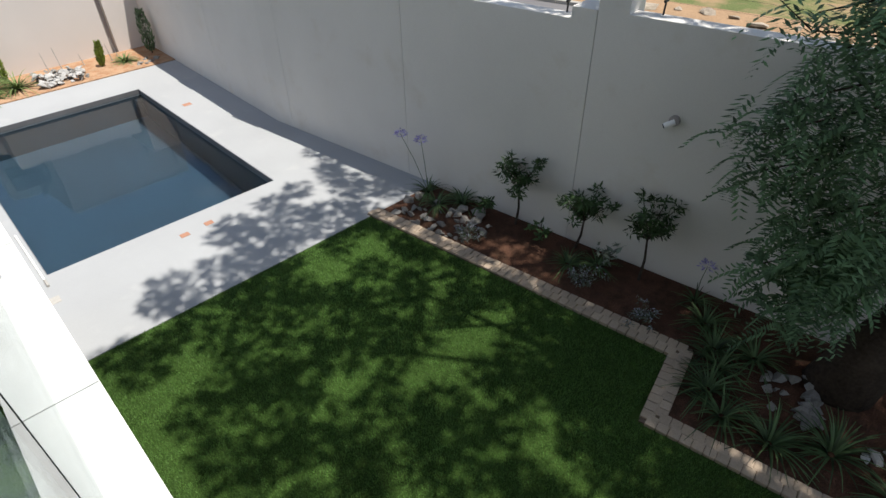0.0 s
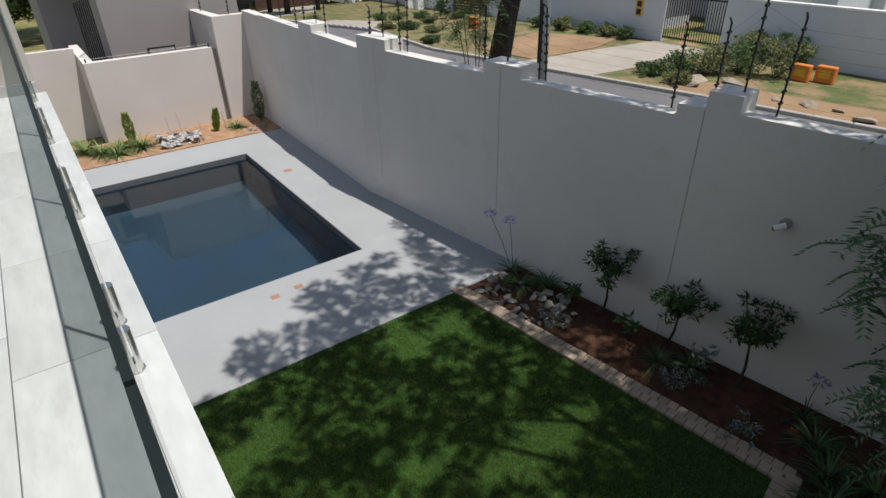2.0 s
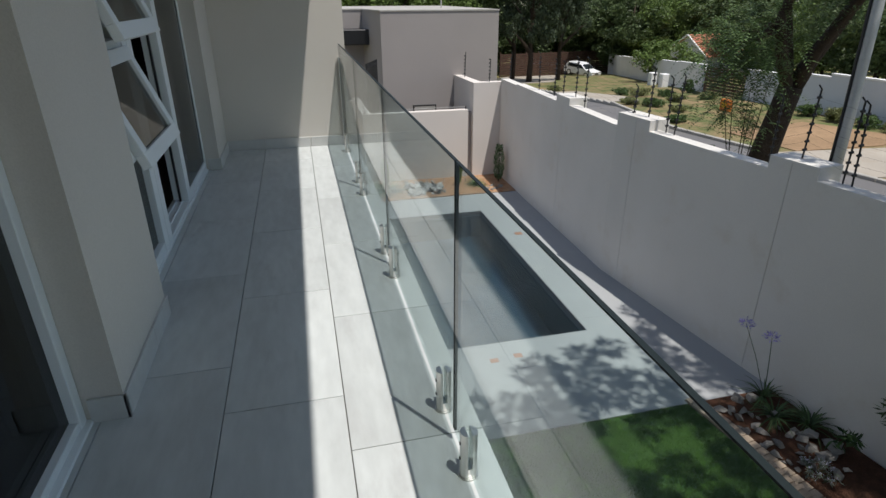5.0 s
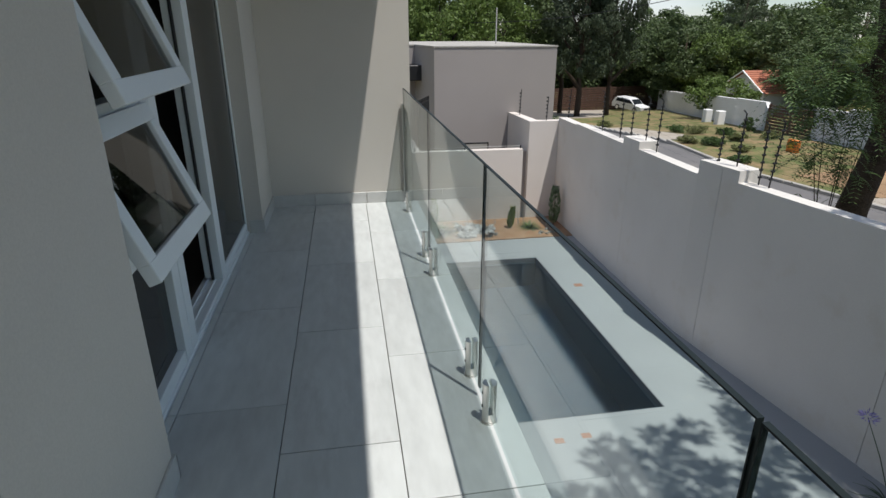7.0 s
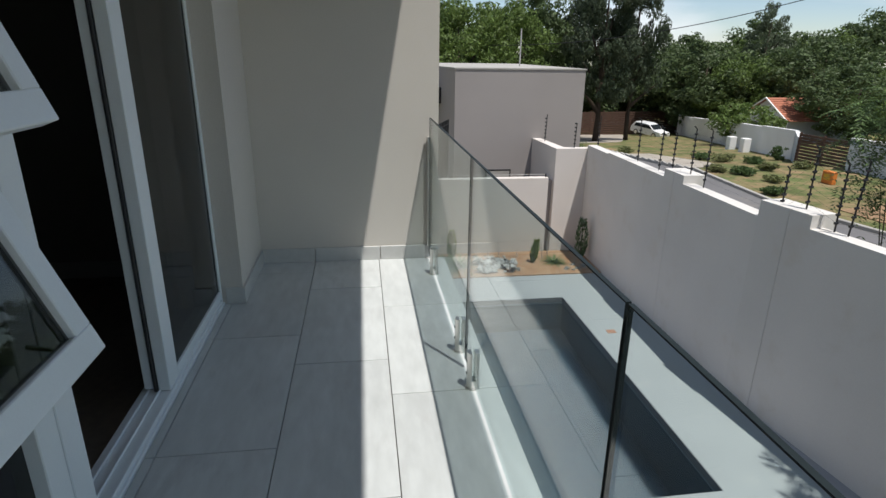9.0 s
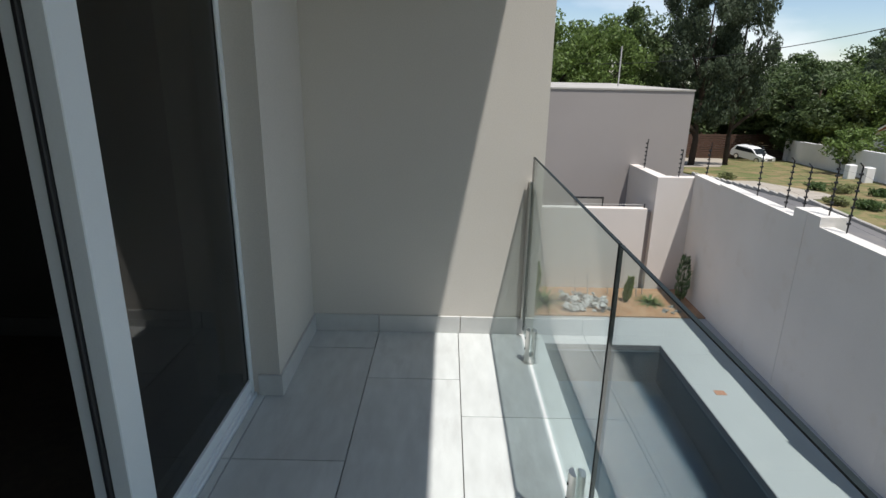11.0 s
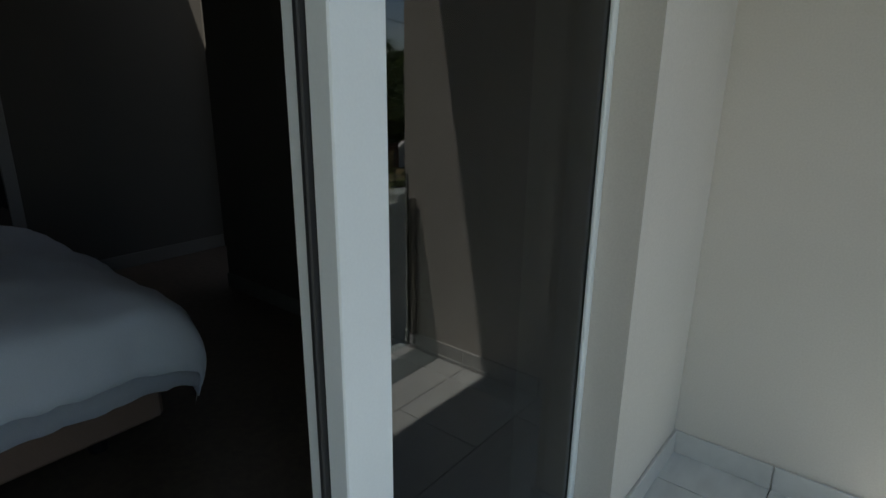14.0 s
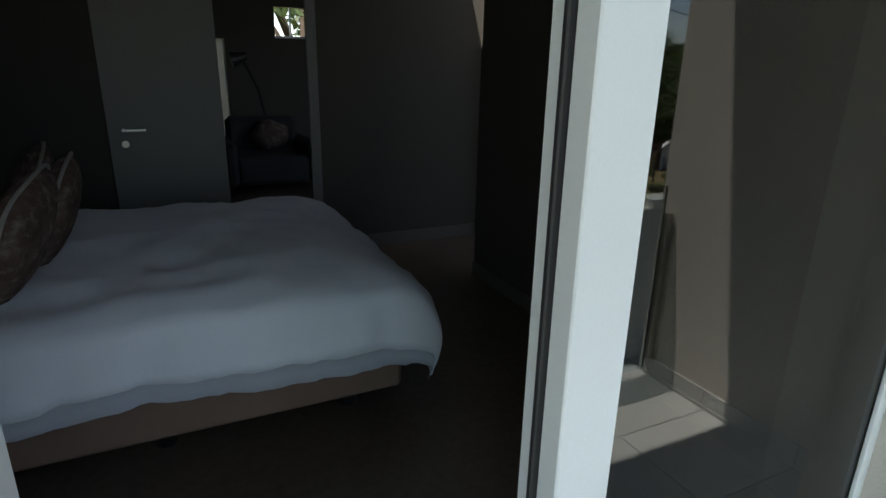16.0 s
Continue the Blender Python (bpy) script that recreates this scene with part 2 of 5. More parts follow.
def quads(name, centres, us, vs, material, parent=None):
    """Many loose small leaves: centre and two half-axes each, a diamond with a folded tip."""
    c, u, v = (np.asarray(a, float) for a in (centres, us, vs))
    n = len(c)
    verts = np.stack([c - v, c + u * 0.55 - v * 0.1, c + v, c - u * 0.55 - v * 0.1], 1).reshape(-1, 3)
    me = bpy.data.meshes.new(name)
    me.vertices.add(4 * n)
    me.vertices.foreach_set("co", verts.ravel())
    me.loops.add(4 * n)
    me.loops.foreach_set("vertex_index", np.arange(4 * n, dtype=np.int32))
    me.polygons.add(n)
    me.polygons.foreach_set("loop_start", np.arange(0, 4 * n, 4, dtype=np.int32))
    me.update(calc_edges=True)
    me.materials.append(material)
    ob = new(name, me)
    if parent:
        ob.parent = parent
    return ob


RNG = np.random.default_rng(7)


def directions(n, rng=None):
    d = (rng or RNG).normal(size=(n, 3))
    return d / np.linalg.norm(d, axis=1)[:, None]


# ---- the house: balcony, walls, ceiling ----
G = -3.56          # deck and lawn level; the balcony floor is 0
XD = -1.555        # face of the door frames
XG = -0.268        # glass balustrade
END = 6.70         # end wall

floor = setting("floor", bm_box(-1.60, -0.166, -3.0, 6.70, -0.30, -0.012), GROUT, "balcony slab with dark grout between grey porcelain tiles", "floor")
edge = setting("slab_edge", bm_box(-0.165, -0.155, -3.0, 6.70, -0.32, -0.014), WHITE, "white painted edge of the balcony slab", "slab edge")
setting("balcony_soffit", bm_box(-1.60, -0.166, -3.0, 6.70, -0.34, -0.302), WHITE)
setting("wall_end", bm_box(-4.6, -0.205, END, END + 0.24, G - 0.1, 3.3), PLASTER, "beige plastered end wall of the balcony", "wall")
setting("wall_return", bm_box(-1.80, -1.434, 6.03, END - 0.002, -0.3, 3.0), PLASTER, "beige plastered wall beside the sliding door", "wall")
setting("wall_pier", bm_box(-1.80, -1.41, 2.64, 3.40, -0.3, 3.0), PLASTER, "beige plastered pier between two door openings", "wall")
setting("wall_near", bm_box(-1.80, -1.41, -6.0, -0.40, -0.3, 3.0), PLASTER)
setting("wall_lintel_1", bm_box(-1.80, -1.434, 3.40, 6.03, 2.40, 3.0), PLASTER)
setting("wall_lintel_2", bm_box(-1.80, -1.41, -0.40, 2.64, 2.40, 3.0), PLASTER)
setting("ceiling", bm_box(-8.2, -0.205, -6.0, END, 3.05, 3.30), WHITE, "white soffit over the balcony", "ceiling")
setting("wall_ground_floor", bm_box(-0.80, -0.55, -6.0, END, G - 0.1, -0.34), PLASTER)
setting("threshold", bm_box(-1.66, -1.542, 3.40, 6.03, -0.02, 0.012, 0.003), ALU)
setting("threshold", bm_box(-1.66, -1.526, -0.40, 2.64, -0.02, 0.012, 0.003), ALU)


# ---- garden: deck, pool, lawn, kerb, beds ----
PX0, PX1, PY0, PY1 = 0.03, 3.48, 7.84, 13.64
deck_bm = bmesh.new()
for a in ((-0.55, 5.85, PX0, 14.93), (PX1, 5.85, 5.3, 14.93), (PX0, 5.85, PX1, PY0), (PX0, PY1, PX1, 14.93)):
    bm_box(a[0], a[2], a[1], a[3], G - 0.20, G, bm=deck_bm)
setting("deck", deck_bm, DECK, "pale grey concrete deck around the pool", "deck")
pool = bmesh.new()
bm_box(PX0 - 0.2, PX1 + 0.2, PY0 - 0.2, PY1 + 0.2, G - 1.75, G - 1.55, bm=pool)
for a in ((PX0 - 0.2, PX0 - 0.002, PY0, PY1), (PX1 + 0.002, PX1 + 0.2, PY0, PY1), (PX0 - 0.2, PX1 + 0.2, PY0 - 0.2, PY0 - 0.002), (PX0 - 0.2, PX1 + 0.2, PY1 + 0.002, PY1 + 0.2)):
    bm_box(a[0], a[1], a[2], a[3], G - 1.55, G - 0.202, bm=pool)
setting("pool_shell", pool, POOLWALL, "dark blue-grey plastered swimming pool", "swimming pool")
band = bmesh.new()
for a in ((PX0 - 0.001, PX0 + 0.012, PY0, PY1), (PX1 - 0.012, PX1 + 0.001, PY0, PY1), (PX0, PX1, PY0 - 0.001, PY0 + 0.012), (PX0, PX1, PY1 - 0.012, PY1 + 0.001)):
    bm_box(a[0], a[1], a[2], a[3], G - 0.14, G - 0.004, bm=band)
setting("pool_band", band, POOLTILE, "dark waterline band of the pool", "pool edge")
WATER = bpy.data.materials.new("water")
WATER.use_nodes = True
wb = WATER.node_tree.nodes["Principled BSDF"]
wb.inputs["Base Color"].default_value = (0.55, 0.74, 0.86, 1)
wb.inputs["Roughness"].default_value = 0.02
wb.inputs["IOR"].default_value = 1.33
wb.inputs["Transmission Weight"].default_value = 1.0
wno = WATER.node_tree.nodes.new("ShaderNodeTexNoise")
wno.inputs["Scale"].default_value = 2.2
wno.inputs["Detail"].default_value = 3
wbp = WATER.node_tree.nodes.new("ShaderNodeBump")
wbp.inputs["Strength"].default_value = 0.07
wbp.inputs["Distance"].default_value = 0.02
wco = WATER.node_tree.nodes.new("ShaderNodeTexCoord")
WATER.node_tree.links.new(wco.outputs["Object"], wno.inputs["Vector"])
WATER.node_tree.links.new(wno.outputs["Fac"], wbp.inputs["Height"])
WATER.node_tree.links.new(wbp.outputs["Normal"], wb.inputs["Normal"])
wat = bmesh.new()
wat.faces.new([wat.verts.new(p) for p in ((PX0, PY0, G - 0.10), (PX1, PY0, G - 0.10), (PX1, PY1, G - 0.10), (PX0, PY1, G - 0.10))])
water = setting("water", wat, WATER, "still dark blue pool water", "water")
water.visible_shadow = False

KERB_IN = [(3.93, 5.92), (4.53, 1.31), (3.53, 1.10), (4.10, -2.6), (4.5, -6.0)]
KERB_OUT = [(4.155, 5.91), (4.78, 1.16), (3.75, 0.93), (4.32, -2.6), (4.72, -6.0)]
setting("lawn", bm_prism([(-0.55, 5.845), *KERB_IN, (-0.55, -6.0)], G - 0.2, G - 0.012), TURF, "deep green lawn in dappled shade", "lawn")
setting("mulch_bed", bm_prism([*KERB_OUT[::-1], (5.22, 5.91), (5.84, 1.16), (6.70, -6.0)][::-1], G - 0.2, G - 0.004), SOILD, "dark mulched planting bed along the wall", "planting bed")
setting("soil_bed", bm_prism([(0.12, 14.94), (4.90, 14.94), (4.93, 16.6), (-2.0, 16.6), (-2.0, 20), (-4, 20), (-4, 14.94)], G - 0.2, G + 0.02), SOILO, "orange soil bed at the far end of the pool", "planting bed")

# ---- boundary wall: two runs, stepped top ----
WA0, WK, WB1 = Vector((4.945, 16.62)), Vector((4.775, 9.86)), Vector((6.72, -6.0))


def wall_run(name, p, q, spans, thick=0.23):
    """Spans of (y0, y1, top) along the line p to q; every span is one prism, a hair apart where a joint shows."""
    d = (q - p).normalized()
    nrm = Vector((-d.y, d.x)) * (1 if -d.y > 0 else -1)
    bm = bmesh.new()
    panels = []
    for y0, y1, top in spans:
        a, b = p + d * ((y0 - p.y) / d.y), p + d * ((y1 - p.y) / d.y)
        panels.append(bmesh.new())
        deep = 0.40 if abs(y1 - y0) < 0.6 else thick
        bm_prism([(a.x, a.y), (b.x, b.y), (b.x + nrm.x * deep, b.y + nrm.y * deep), (a.x + nrm.x * deep, a.y + nrm.y * deep)], G - 0.3, top, panels[-1])
    a, b = p + nrm * 0.02, q + nrm * 0.02
    lowest = min(s[2] for s in spans) - 0.03
    bm_prism([(a.x, a.y), (b.x, b.y), (b.x + nrm.x * (thick - 0.04), b.y + nrm.y * (thick - 0.04)), (a.x + nrm.x * (thick - 0.04), a.y + nrm.y * (thick - 0.04))], G - 0.3, lowest, bm)
    core = setting(name, bm, GREYWALL, "tall grey plastered boundary wall with a stepped top", "boundary wall")
    for one in panels:
        part("wall_panel", one, GREYWALL, core)
    return core


J = 0.004
wall_run("wall_boundary_1", WA0, WK, [(16.62, 15.30, -0.745), (15.30, 12.62, -0.715), (12.62, 12.27 + J, -0.56), (12.27 - J, 11.93, -0.56), (11.93, 9.86, -0.705)])
wall_run("wall_boundary_2", WK, WB1, [(9.86, 9.70, -0.47), (9.70, 9.36 + J, -0.47), (9.36 - J, 9.02, -0.47), (9.02, 6.71, -0.645), (6.71, 6.38 + J, -0.468), (6.38 - J, 6.02, -0.468), (6.02, 3.75, -0.63),
                                      (3.75, 3.44 + J, -0.50), (3.44 - J, 3.08, -0.305), (3.08, 0.55, -0.49), (0.55, 0.0, -0.30), (0.0, -6.0, -0.45)])
setting("wall_yard", bm_box(-5.0, 0.928, 18.2, 18.4, G - 0.3, -1.45), SHADEWALL, "plain grey plastered yard wall", "wall")
setting("wall_gate_low", bm_box(0.93, 3.97, 16.60, 16.83, G - 0.3, -1.575), SHADEWALL, "low pale plastered wall beyond the pool", "wall")
setting("wall_gate_side", bm_box(0.93, 1.16, 16.832, 19.6, G - 0.3, -1.575), SHADEWALL)
setting("wall_gate_gap", bm_box(3.972, 4.12, 16.75, 16.90, G - 0.3, -1.66), FARGREY)
setting("wall_gate_pier", bm_prism([(4.122, 16.60), (5.40, 16.60), (5.40, 16.85), (4.40, 16.85), (4.28, 18.49), (4.05, 18.49)], G - 0.3, -0.83), SHADEWALL, "pale plastered pier that joins the boundary wall", "wall")
gbm = bmesh.new()
def fall(y):
    """How far the land outside falls away beyond the neighbour's yard."""
    return -0.10 * max(0.0, min(y, 75.0) - 27.0)


xs, ys = (-400, PX0 - 0.15, PX1 + 0.15, 400), (-300, PY0 - 0.15, PY1 + 0.15, 27, 75, 500)
gv = [[gbm.verts.new((x, y, G - 0.25 + fall(y))) for y in ys] for x in xs]
for i in range(3):
    for k in range(5):
        if (i, k) != (1, 1):
            gbm.faces.new((gv[i][k], gv[i + 1][k], gv[i + 1][k + 1], gv[i][k + 1]))
setting("ground", gbm, VERGE, "dry grass and bare earth outside", "ground")

# ---- balcony: skirting, balustrade ----
def skirting(x0, x1, y0, y1):
    return bm_box(x0, x1, y0, y1, 0.0, 0.101, 0.002)


for k, (a, b) in enumerate(((-1.434, -1.072), (-1.068, -0.618), (-0.614, -0.207))):
    tagged(part("baseboard", skirting(a, b, END - 0.013, END - 0.001), SKIRT), "grey porcelain skirting tile at the foot of a wall", "baseboard", "", "structure")
tagged(part("baseboard", skirting(-1.433, -1.421, 6.03, 6.685), SKIRT), "grey porcelain skirting tile at the foot of a wall", "baseboard", "", "structure")
tagged(part("baseboard", skirting(-1.53, -1.421, 6.017, 6.029), SKIRT), "", "baseboard", "", "structure")
tagged(part("baseboard", skirting(-1.409, -1.397, 2.627, 3.10), SKIRT), "", "baseboard", "", "structure")
tagged(part("baseboard", skirting(-1.409, -1.397, 3.103, 3.412), SKIRT), "", "baseboard", "", "structure")
tagged(part("baseboard", skirting(-1.53, -1.397, 2.627, 2.639), SKIRT), "", "baseboard", "", "structure")
tagged(part("baseboard", skirting(-1.53, -1.397, 3.401, 3.413), SKIRT), "", "baseboard", "", "structure")


def spigot(parent, y):
    """A short steel post clamping the glass, on a square foot plate."""
    post = bmesh.new()
    for s in (-1, 1):
        # two half-round jaws with the glass between them
        ring = [(XG + s * 0.008, y - 0.025)] + [(XG + s * (0.008 + 0.020 * math.sin(q)), y - 0.025 * math.cos(q)) for q in (math.pi * k / 8 for k in range(1, 8))] + [(XG + s * 0.008, y + 0.025)]
        bm_prism(ring if s > 0 else ring[::-1], 0.0, 0.178, post)
    bm_box(XG - 0.0085, XG + 0.0085, y - 0.024, y + 0.024, 0.0, 0.042, bm=post)
    ob = part("spigot", post, STEEL, parent, "brushed steel glass clamp")
    for z in (0.075, 0.135):
        part("bolt", bm_tube([(XG - 0.030, y, z), (XG - 0.026, y, z)], 0.006, 8), RUBBER, ob)
    part("collar", bm_tube([(XG, y, 0.0), (XG, y, 0.006)], 0.034, 14), STEEL, ob)



def glass_panel(y0, y1):
    t = thing("glass_panel", "clear frameless glass balustrade panel on steel spigots", "balustrade", "balustrade panels")
    part("pane", bm_box(XG - 0.0048, XG + 0.0048, y0 + 0.007, y1 - 0.007, 0.045, 0.9965), GLASS, t)
    rim = bm_box(XG - 0.0050, XG + 0.0050, y0 + 0.007, y1 - 0.007, 0.9965, 1.0)
    bm_box(XG - 0.0050, XG + 0.0050, y0 + 0.004, y0 + 0.007, 0.045, 1.0, bm=rim)
    bm_box(XG - 0.0050, XG + 0.0050, y1 - 0.007, y1 - 0.004, 0.045, 1.0, bm=rim)
    part("rim", rim, EDGE, t, "dark polished glass edge")
    spigot(t, y0 + (0.165 if y0 > 1 else 0.05))
    spigot(t, y1 - (0.165 if y1 < 6 else 0.28))


for a, b in ((-2.30, -0.80), (-0.80, 0.68), (0.68, 2.23), (2.23, 3.695), (3.695, 5.16), (5.16, 6.655)):
    glass_panel(a, b)
ch = thing("wall_channel", "slim steel channel holding the glass at the end wall", "channel")
part("channel", bm_box(XG - 0.014, XG + 0.014, 6.66, END - 0.001, 0.10, 0.87, 0.002), STEEL, ch)


# ---- doors and windows of the balcony ----
def bar(parent, name, x0, x1, y0, y1, z0, z1, material=ALU, bevel=0.003):
    return part(name, bm_box(x0, x1, y0, y1, z0, z1, bevel), material, parent)


d1 = tagged(new("door_1"), "white aluminium sliding door slid half open", "sliding door", "", "structure")
bar(d1, "jamb", -1.66, -1.554, 6.008, 6.029, 0.0, 2.40)
bar(d1, "jamb", -1.68, -1.548, 4.262, 4.36, 0.0, 2.40)
bar(d1, "track", -1.68, -1.552, 4.362, 5.983, 0.012, 0.034)
bar(d1, "track_rib", -1.602, -1.596, 4.362, 5.983, 0.034, 0.046)
bar(d1, "track_rib", -1.648, -1.642, 4.362, 5.983, 0.034, 0.046)
bar(d1, "head", -1.68, -1.552, 4.362, 5.983, 2.34, 2.40)
leaf = bar(d1, "fixed_leaf", -1.606, -1.556, 5.067, 5.181, 0.036, 2.34)
bar(leaf, "bottom_rail", -1.592, -1.556, 5.182, 6.006, 0.036, 0.085)
bar(leaf, "pane", -1.572, -1.566, 5.182, 6.006, 0.087, 2.34, WINGLASS, 0)
bar(leaf, "seal", -1.621, -1.607, 5.056, 5.075, 0.036, 2.34, RUBBER)
bar(leaf, "bead", -1.565, -1.552, 5.994, 6.006, 0.087, 2.34)
slide = bar(d1, "sliding_leaf", -1.660, -1.622, 5.066, 5.13, 0.047, 2.34)

w1 = tagged(new("window_1"), "white aluminium window with two top-hung sashes propped open", "window", "", "structure")
bar(w1, "window_frame", -1.63, -1.548, 4.165, 4.256, 0.0, 2.40)
bar(w1, "window_frame", -1.63, -1.548, 3.404, 3.46, 0.0, 2.40)
for z0, z1 in ((0.012, 0.075), (0.625, 0.69), (1.165, 1.225), (1.705, 1.765), (2.34, 2.40)):
    bar(w1, "rail", -1.625, -1.552, 3.462, 4.163, z0, z1)
bar(w1, "pane", -1.592, -1.586, 3.462, 4.163, 0.077, 0.623, WINGLASS, 0)
bar(w1, "pane", -1.592, -1.586, 3.462, 4.163, 1.767, 2.338, WINGLASS, 0)


def sash(hinge):
    """A top-hung sash swung out by about 21 degrees."""
    b = bmesh.new()
    for y0, y1, z0, z1 in ((3.45, 4.175, -0.07, 0.0), (3.45, 4.175, -0.505, -0.435), (3.45, 3.52, -0.436, -0.069), (4.105, 4.175, -0.436, -0.069)):
        bm_box(-0.022, 0.022, y0, y1, z0, z1, 0.003, b)
    ob = part("sash", b, ALU, w1, "open top-hung white sash")
    ob.matrix_basis = pose(-1.548, 0, hinge, 0, -20.8, 0)
    g = part("pane", bm_box(-0.003, 0.003, 3.519, 4.106, -0.437, -0.068), WINGLASS, ob)
    h = part("stay", bm_tube([(-0.02, 4.12, -0.47), (-0.10, 4.12, -0.42)], 0.006, 6), STEEL, ob)
    return ob


sash(1.185)
sash(1.725)

d2 = tagged(new("door_2"), "closed white aluminium sliding door with dark glass", "sliding door", "", "structure")
bar(d2, "jamb", -1.66, -1.548, 2.585, 2.638, 0.0, 2.40)
bar(d2, "jamb", -1.66, -1.548, -0.398, -0.34, 0.0, 2.40)
bar(d2, "track", -1.66, -1.552, -0.338, 2.583, 0.012, 0.045)
bar(d2, "stile", -1.61, -1.556, 1.05, 1.18, 0.047, 2.34)
bar(d2, "head", -1.66, -1.552, -0.338, 2.583, 2.34, 2.40)
bar(d2, "pane", -1.588, -1.582, 1.182, 2.583, 0.047, 2.34, WINGLASS, 0)
bar(d2, "pane", -1.588, -1.582, -0.338, 1.048, 0.047, 2.34, WINGLASS, 0)

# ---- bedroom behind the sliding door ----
# wall colour darkened: part of the room's dimness is in it
PAINT = mat("dimmed_bedroom_paint", (0.076, 0.069, 0.059), 0.85, 0.05, fine=120, broad=0.7, bump=0.15)
WOOD = mat("dark_laminate", (0.11, 0.085, 0.065), 0.45, 0.22, fine=26, broad=2, bump=0.1, obj=0.5)
# white paint lowered to grey, the indoor shade held in its colour
DOORW = mat("dimmed_white_door_paint", (0.22, 0.215, 0.21), 0.5, 0.03, fine=90, broad=1, bump=0.05)
LINEN = mat("white_linen", (0.84, 0.88, 0.96), 0.9, 0.04, fine=300, broad=3, bump=0.2, dist=0.001)
DIVAN = mat("brown_divan_fabric", (0.23, 0.15, 0.115), 0.95, 0.1, fine=260, broad=3, bump=0.3, dist=0.001)
CUSH = mat("patterned_cushion", (0.11, 0.07, 0.055), 0.95, 0.3, fine=18, broad=9, bump=0.2, dirt=(0.27, 0.22, 0.19), dirt_at=0.6)
PIPING = mat("pale_piping", (0.35, 0.32, 0.29), 0.9, 0.1)
DARKF = mat("charcoal_upholstery", (0.035, 0.034, 0.036), 0.95, 0.15, fine=200, broad=3)
# baseboard colour taken down likewise to sit in the room's shade
SKIRTB = mat("dimmed_baseboard", (0.12, 0.112, 0.10), 0.6, 0.05)
room_floor = setting("bedroom_floor", bm_box(-10.2, -1.66, -6.0, 7.3, -0.15, -0.022), WOOD, "dark wooden laminate floor of the bedroom", "floor")
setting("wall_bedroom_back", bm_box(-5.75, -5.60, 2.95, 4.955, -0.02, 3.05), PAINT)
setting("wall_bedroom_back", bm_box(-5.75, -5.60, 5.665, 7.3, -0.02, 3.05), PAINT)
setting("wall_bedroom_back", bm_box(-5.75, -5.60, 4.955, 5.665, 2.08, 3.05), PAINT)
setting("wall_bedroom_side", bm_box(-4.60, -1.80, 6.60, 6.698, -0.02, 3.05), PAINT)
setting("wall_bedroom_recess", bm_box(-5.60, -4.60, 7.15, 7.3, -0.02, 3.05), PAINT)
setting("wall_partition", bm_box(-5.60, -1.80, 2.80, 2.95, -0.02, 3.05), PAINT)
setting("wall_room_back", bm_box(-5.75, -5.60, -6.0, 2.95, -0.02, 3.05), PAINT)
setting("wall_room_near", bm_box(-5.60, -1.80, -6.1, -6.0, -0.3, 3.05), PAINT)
setting("baseboard", bm_box(-5.599, -5.585, 5.70, 7.14, -0.02, 0.09, 0.003), SKIRTB)
setting("baseboard", bm_box(-4.60, -1.80, 6.585, 6.599, -0.02, 0.09, 0.003), SKIRTB)
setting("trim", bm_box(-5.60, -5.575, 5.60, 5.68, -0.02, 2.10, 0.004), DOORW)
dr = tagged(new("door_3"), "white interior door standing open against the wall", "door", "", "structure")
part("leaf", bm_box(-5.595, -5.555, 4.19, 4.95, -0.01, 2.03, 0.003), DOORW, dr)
hd = part("door_handle", bm_tube([(-5.555, 4.29, 1.05), (-5.50, 4.29, 1.05), (-5.495, 4.31, 1.05), (-5.495, 4.43, 1.05)], 0.011, 8), STEEL, dr, "brushed steel lever handle")
part("escutcheon", bm_tube([(-5.556, 4.29, 0.95), (-5.548, 4.29, 0.95)], 0.024, 12), STEEL, dr)
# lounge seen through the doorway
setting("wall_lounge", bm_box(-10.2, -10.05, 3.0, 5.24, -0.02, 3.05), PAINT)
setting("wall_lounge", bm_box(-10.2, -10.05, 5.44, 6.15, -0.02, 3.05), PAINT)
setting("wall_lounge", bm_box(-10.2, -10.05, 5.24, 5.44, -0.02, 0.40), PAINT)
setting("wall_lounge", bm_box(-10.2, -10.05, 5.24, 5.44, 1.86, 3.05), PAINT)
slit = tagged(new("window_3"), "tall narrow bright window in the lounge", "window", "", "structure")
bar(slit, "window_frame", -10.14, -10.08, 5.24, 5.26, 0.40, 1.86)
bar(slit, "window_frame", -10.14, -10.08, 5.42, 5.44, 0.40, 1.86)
# added translucent sheet that tones down the daylight in the slit
part("blind", bm_box(-10.16, -10.155, 5.26, 5.42, 0.40, 1.86), leaf_mat("window_diffuser", (0.42, 0.42, 0.41), 0.6, 0.05), slit, "pale translucent sheet added to soften the window's brightness")
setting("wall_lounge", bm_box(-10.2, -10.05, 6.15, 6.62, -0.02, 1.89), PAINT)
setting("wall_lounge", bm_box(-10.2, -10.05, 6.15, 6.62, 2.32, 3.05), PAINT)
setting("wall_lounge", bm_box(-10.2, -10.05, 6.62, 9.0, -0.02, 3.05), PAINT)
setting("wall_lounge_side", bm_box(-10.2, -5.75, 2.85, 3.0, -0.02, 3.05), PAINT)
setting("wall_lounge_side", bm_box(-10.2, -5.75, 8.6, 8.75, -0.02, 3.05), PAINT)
setting("ceiling_lounge", bm_box(-10.2, -5.60, 2.85, 8.75, 3.05, 3.2), WHITE)
setting("lounge_floor", bm_box(-10.2, -5.75, 7.3, 8.75, -0.15, -0.022), WOOD)
lw = tagged(new("window_2"), "bright high window in the lounge", "window", "", "structure")
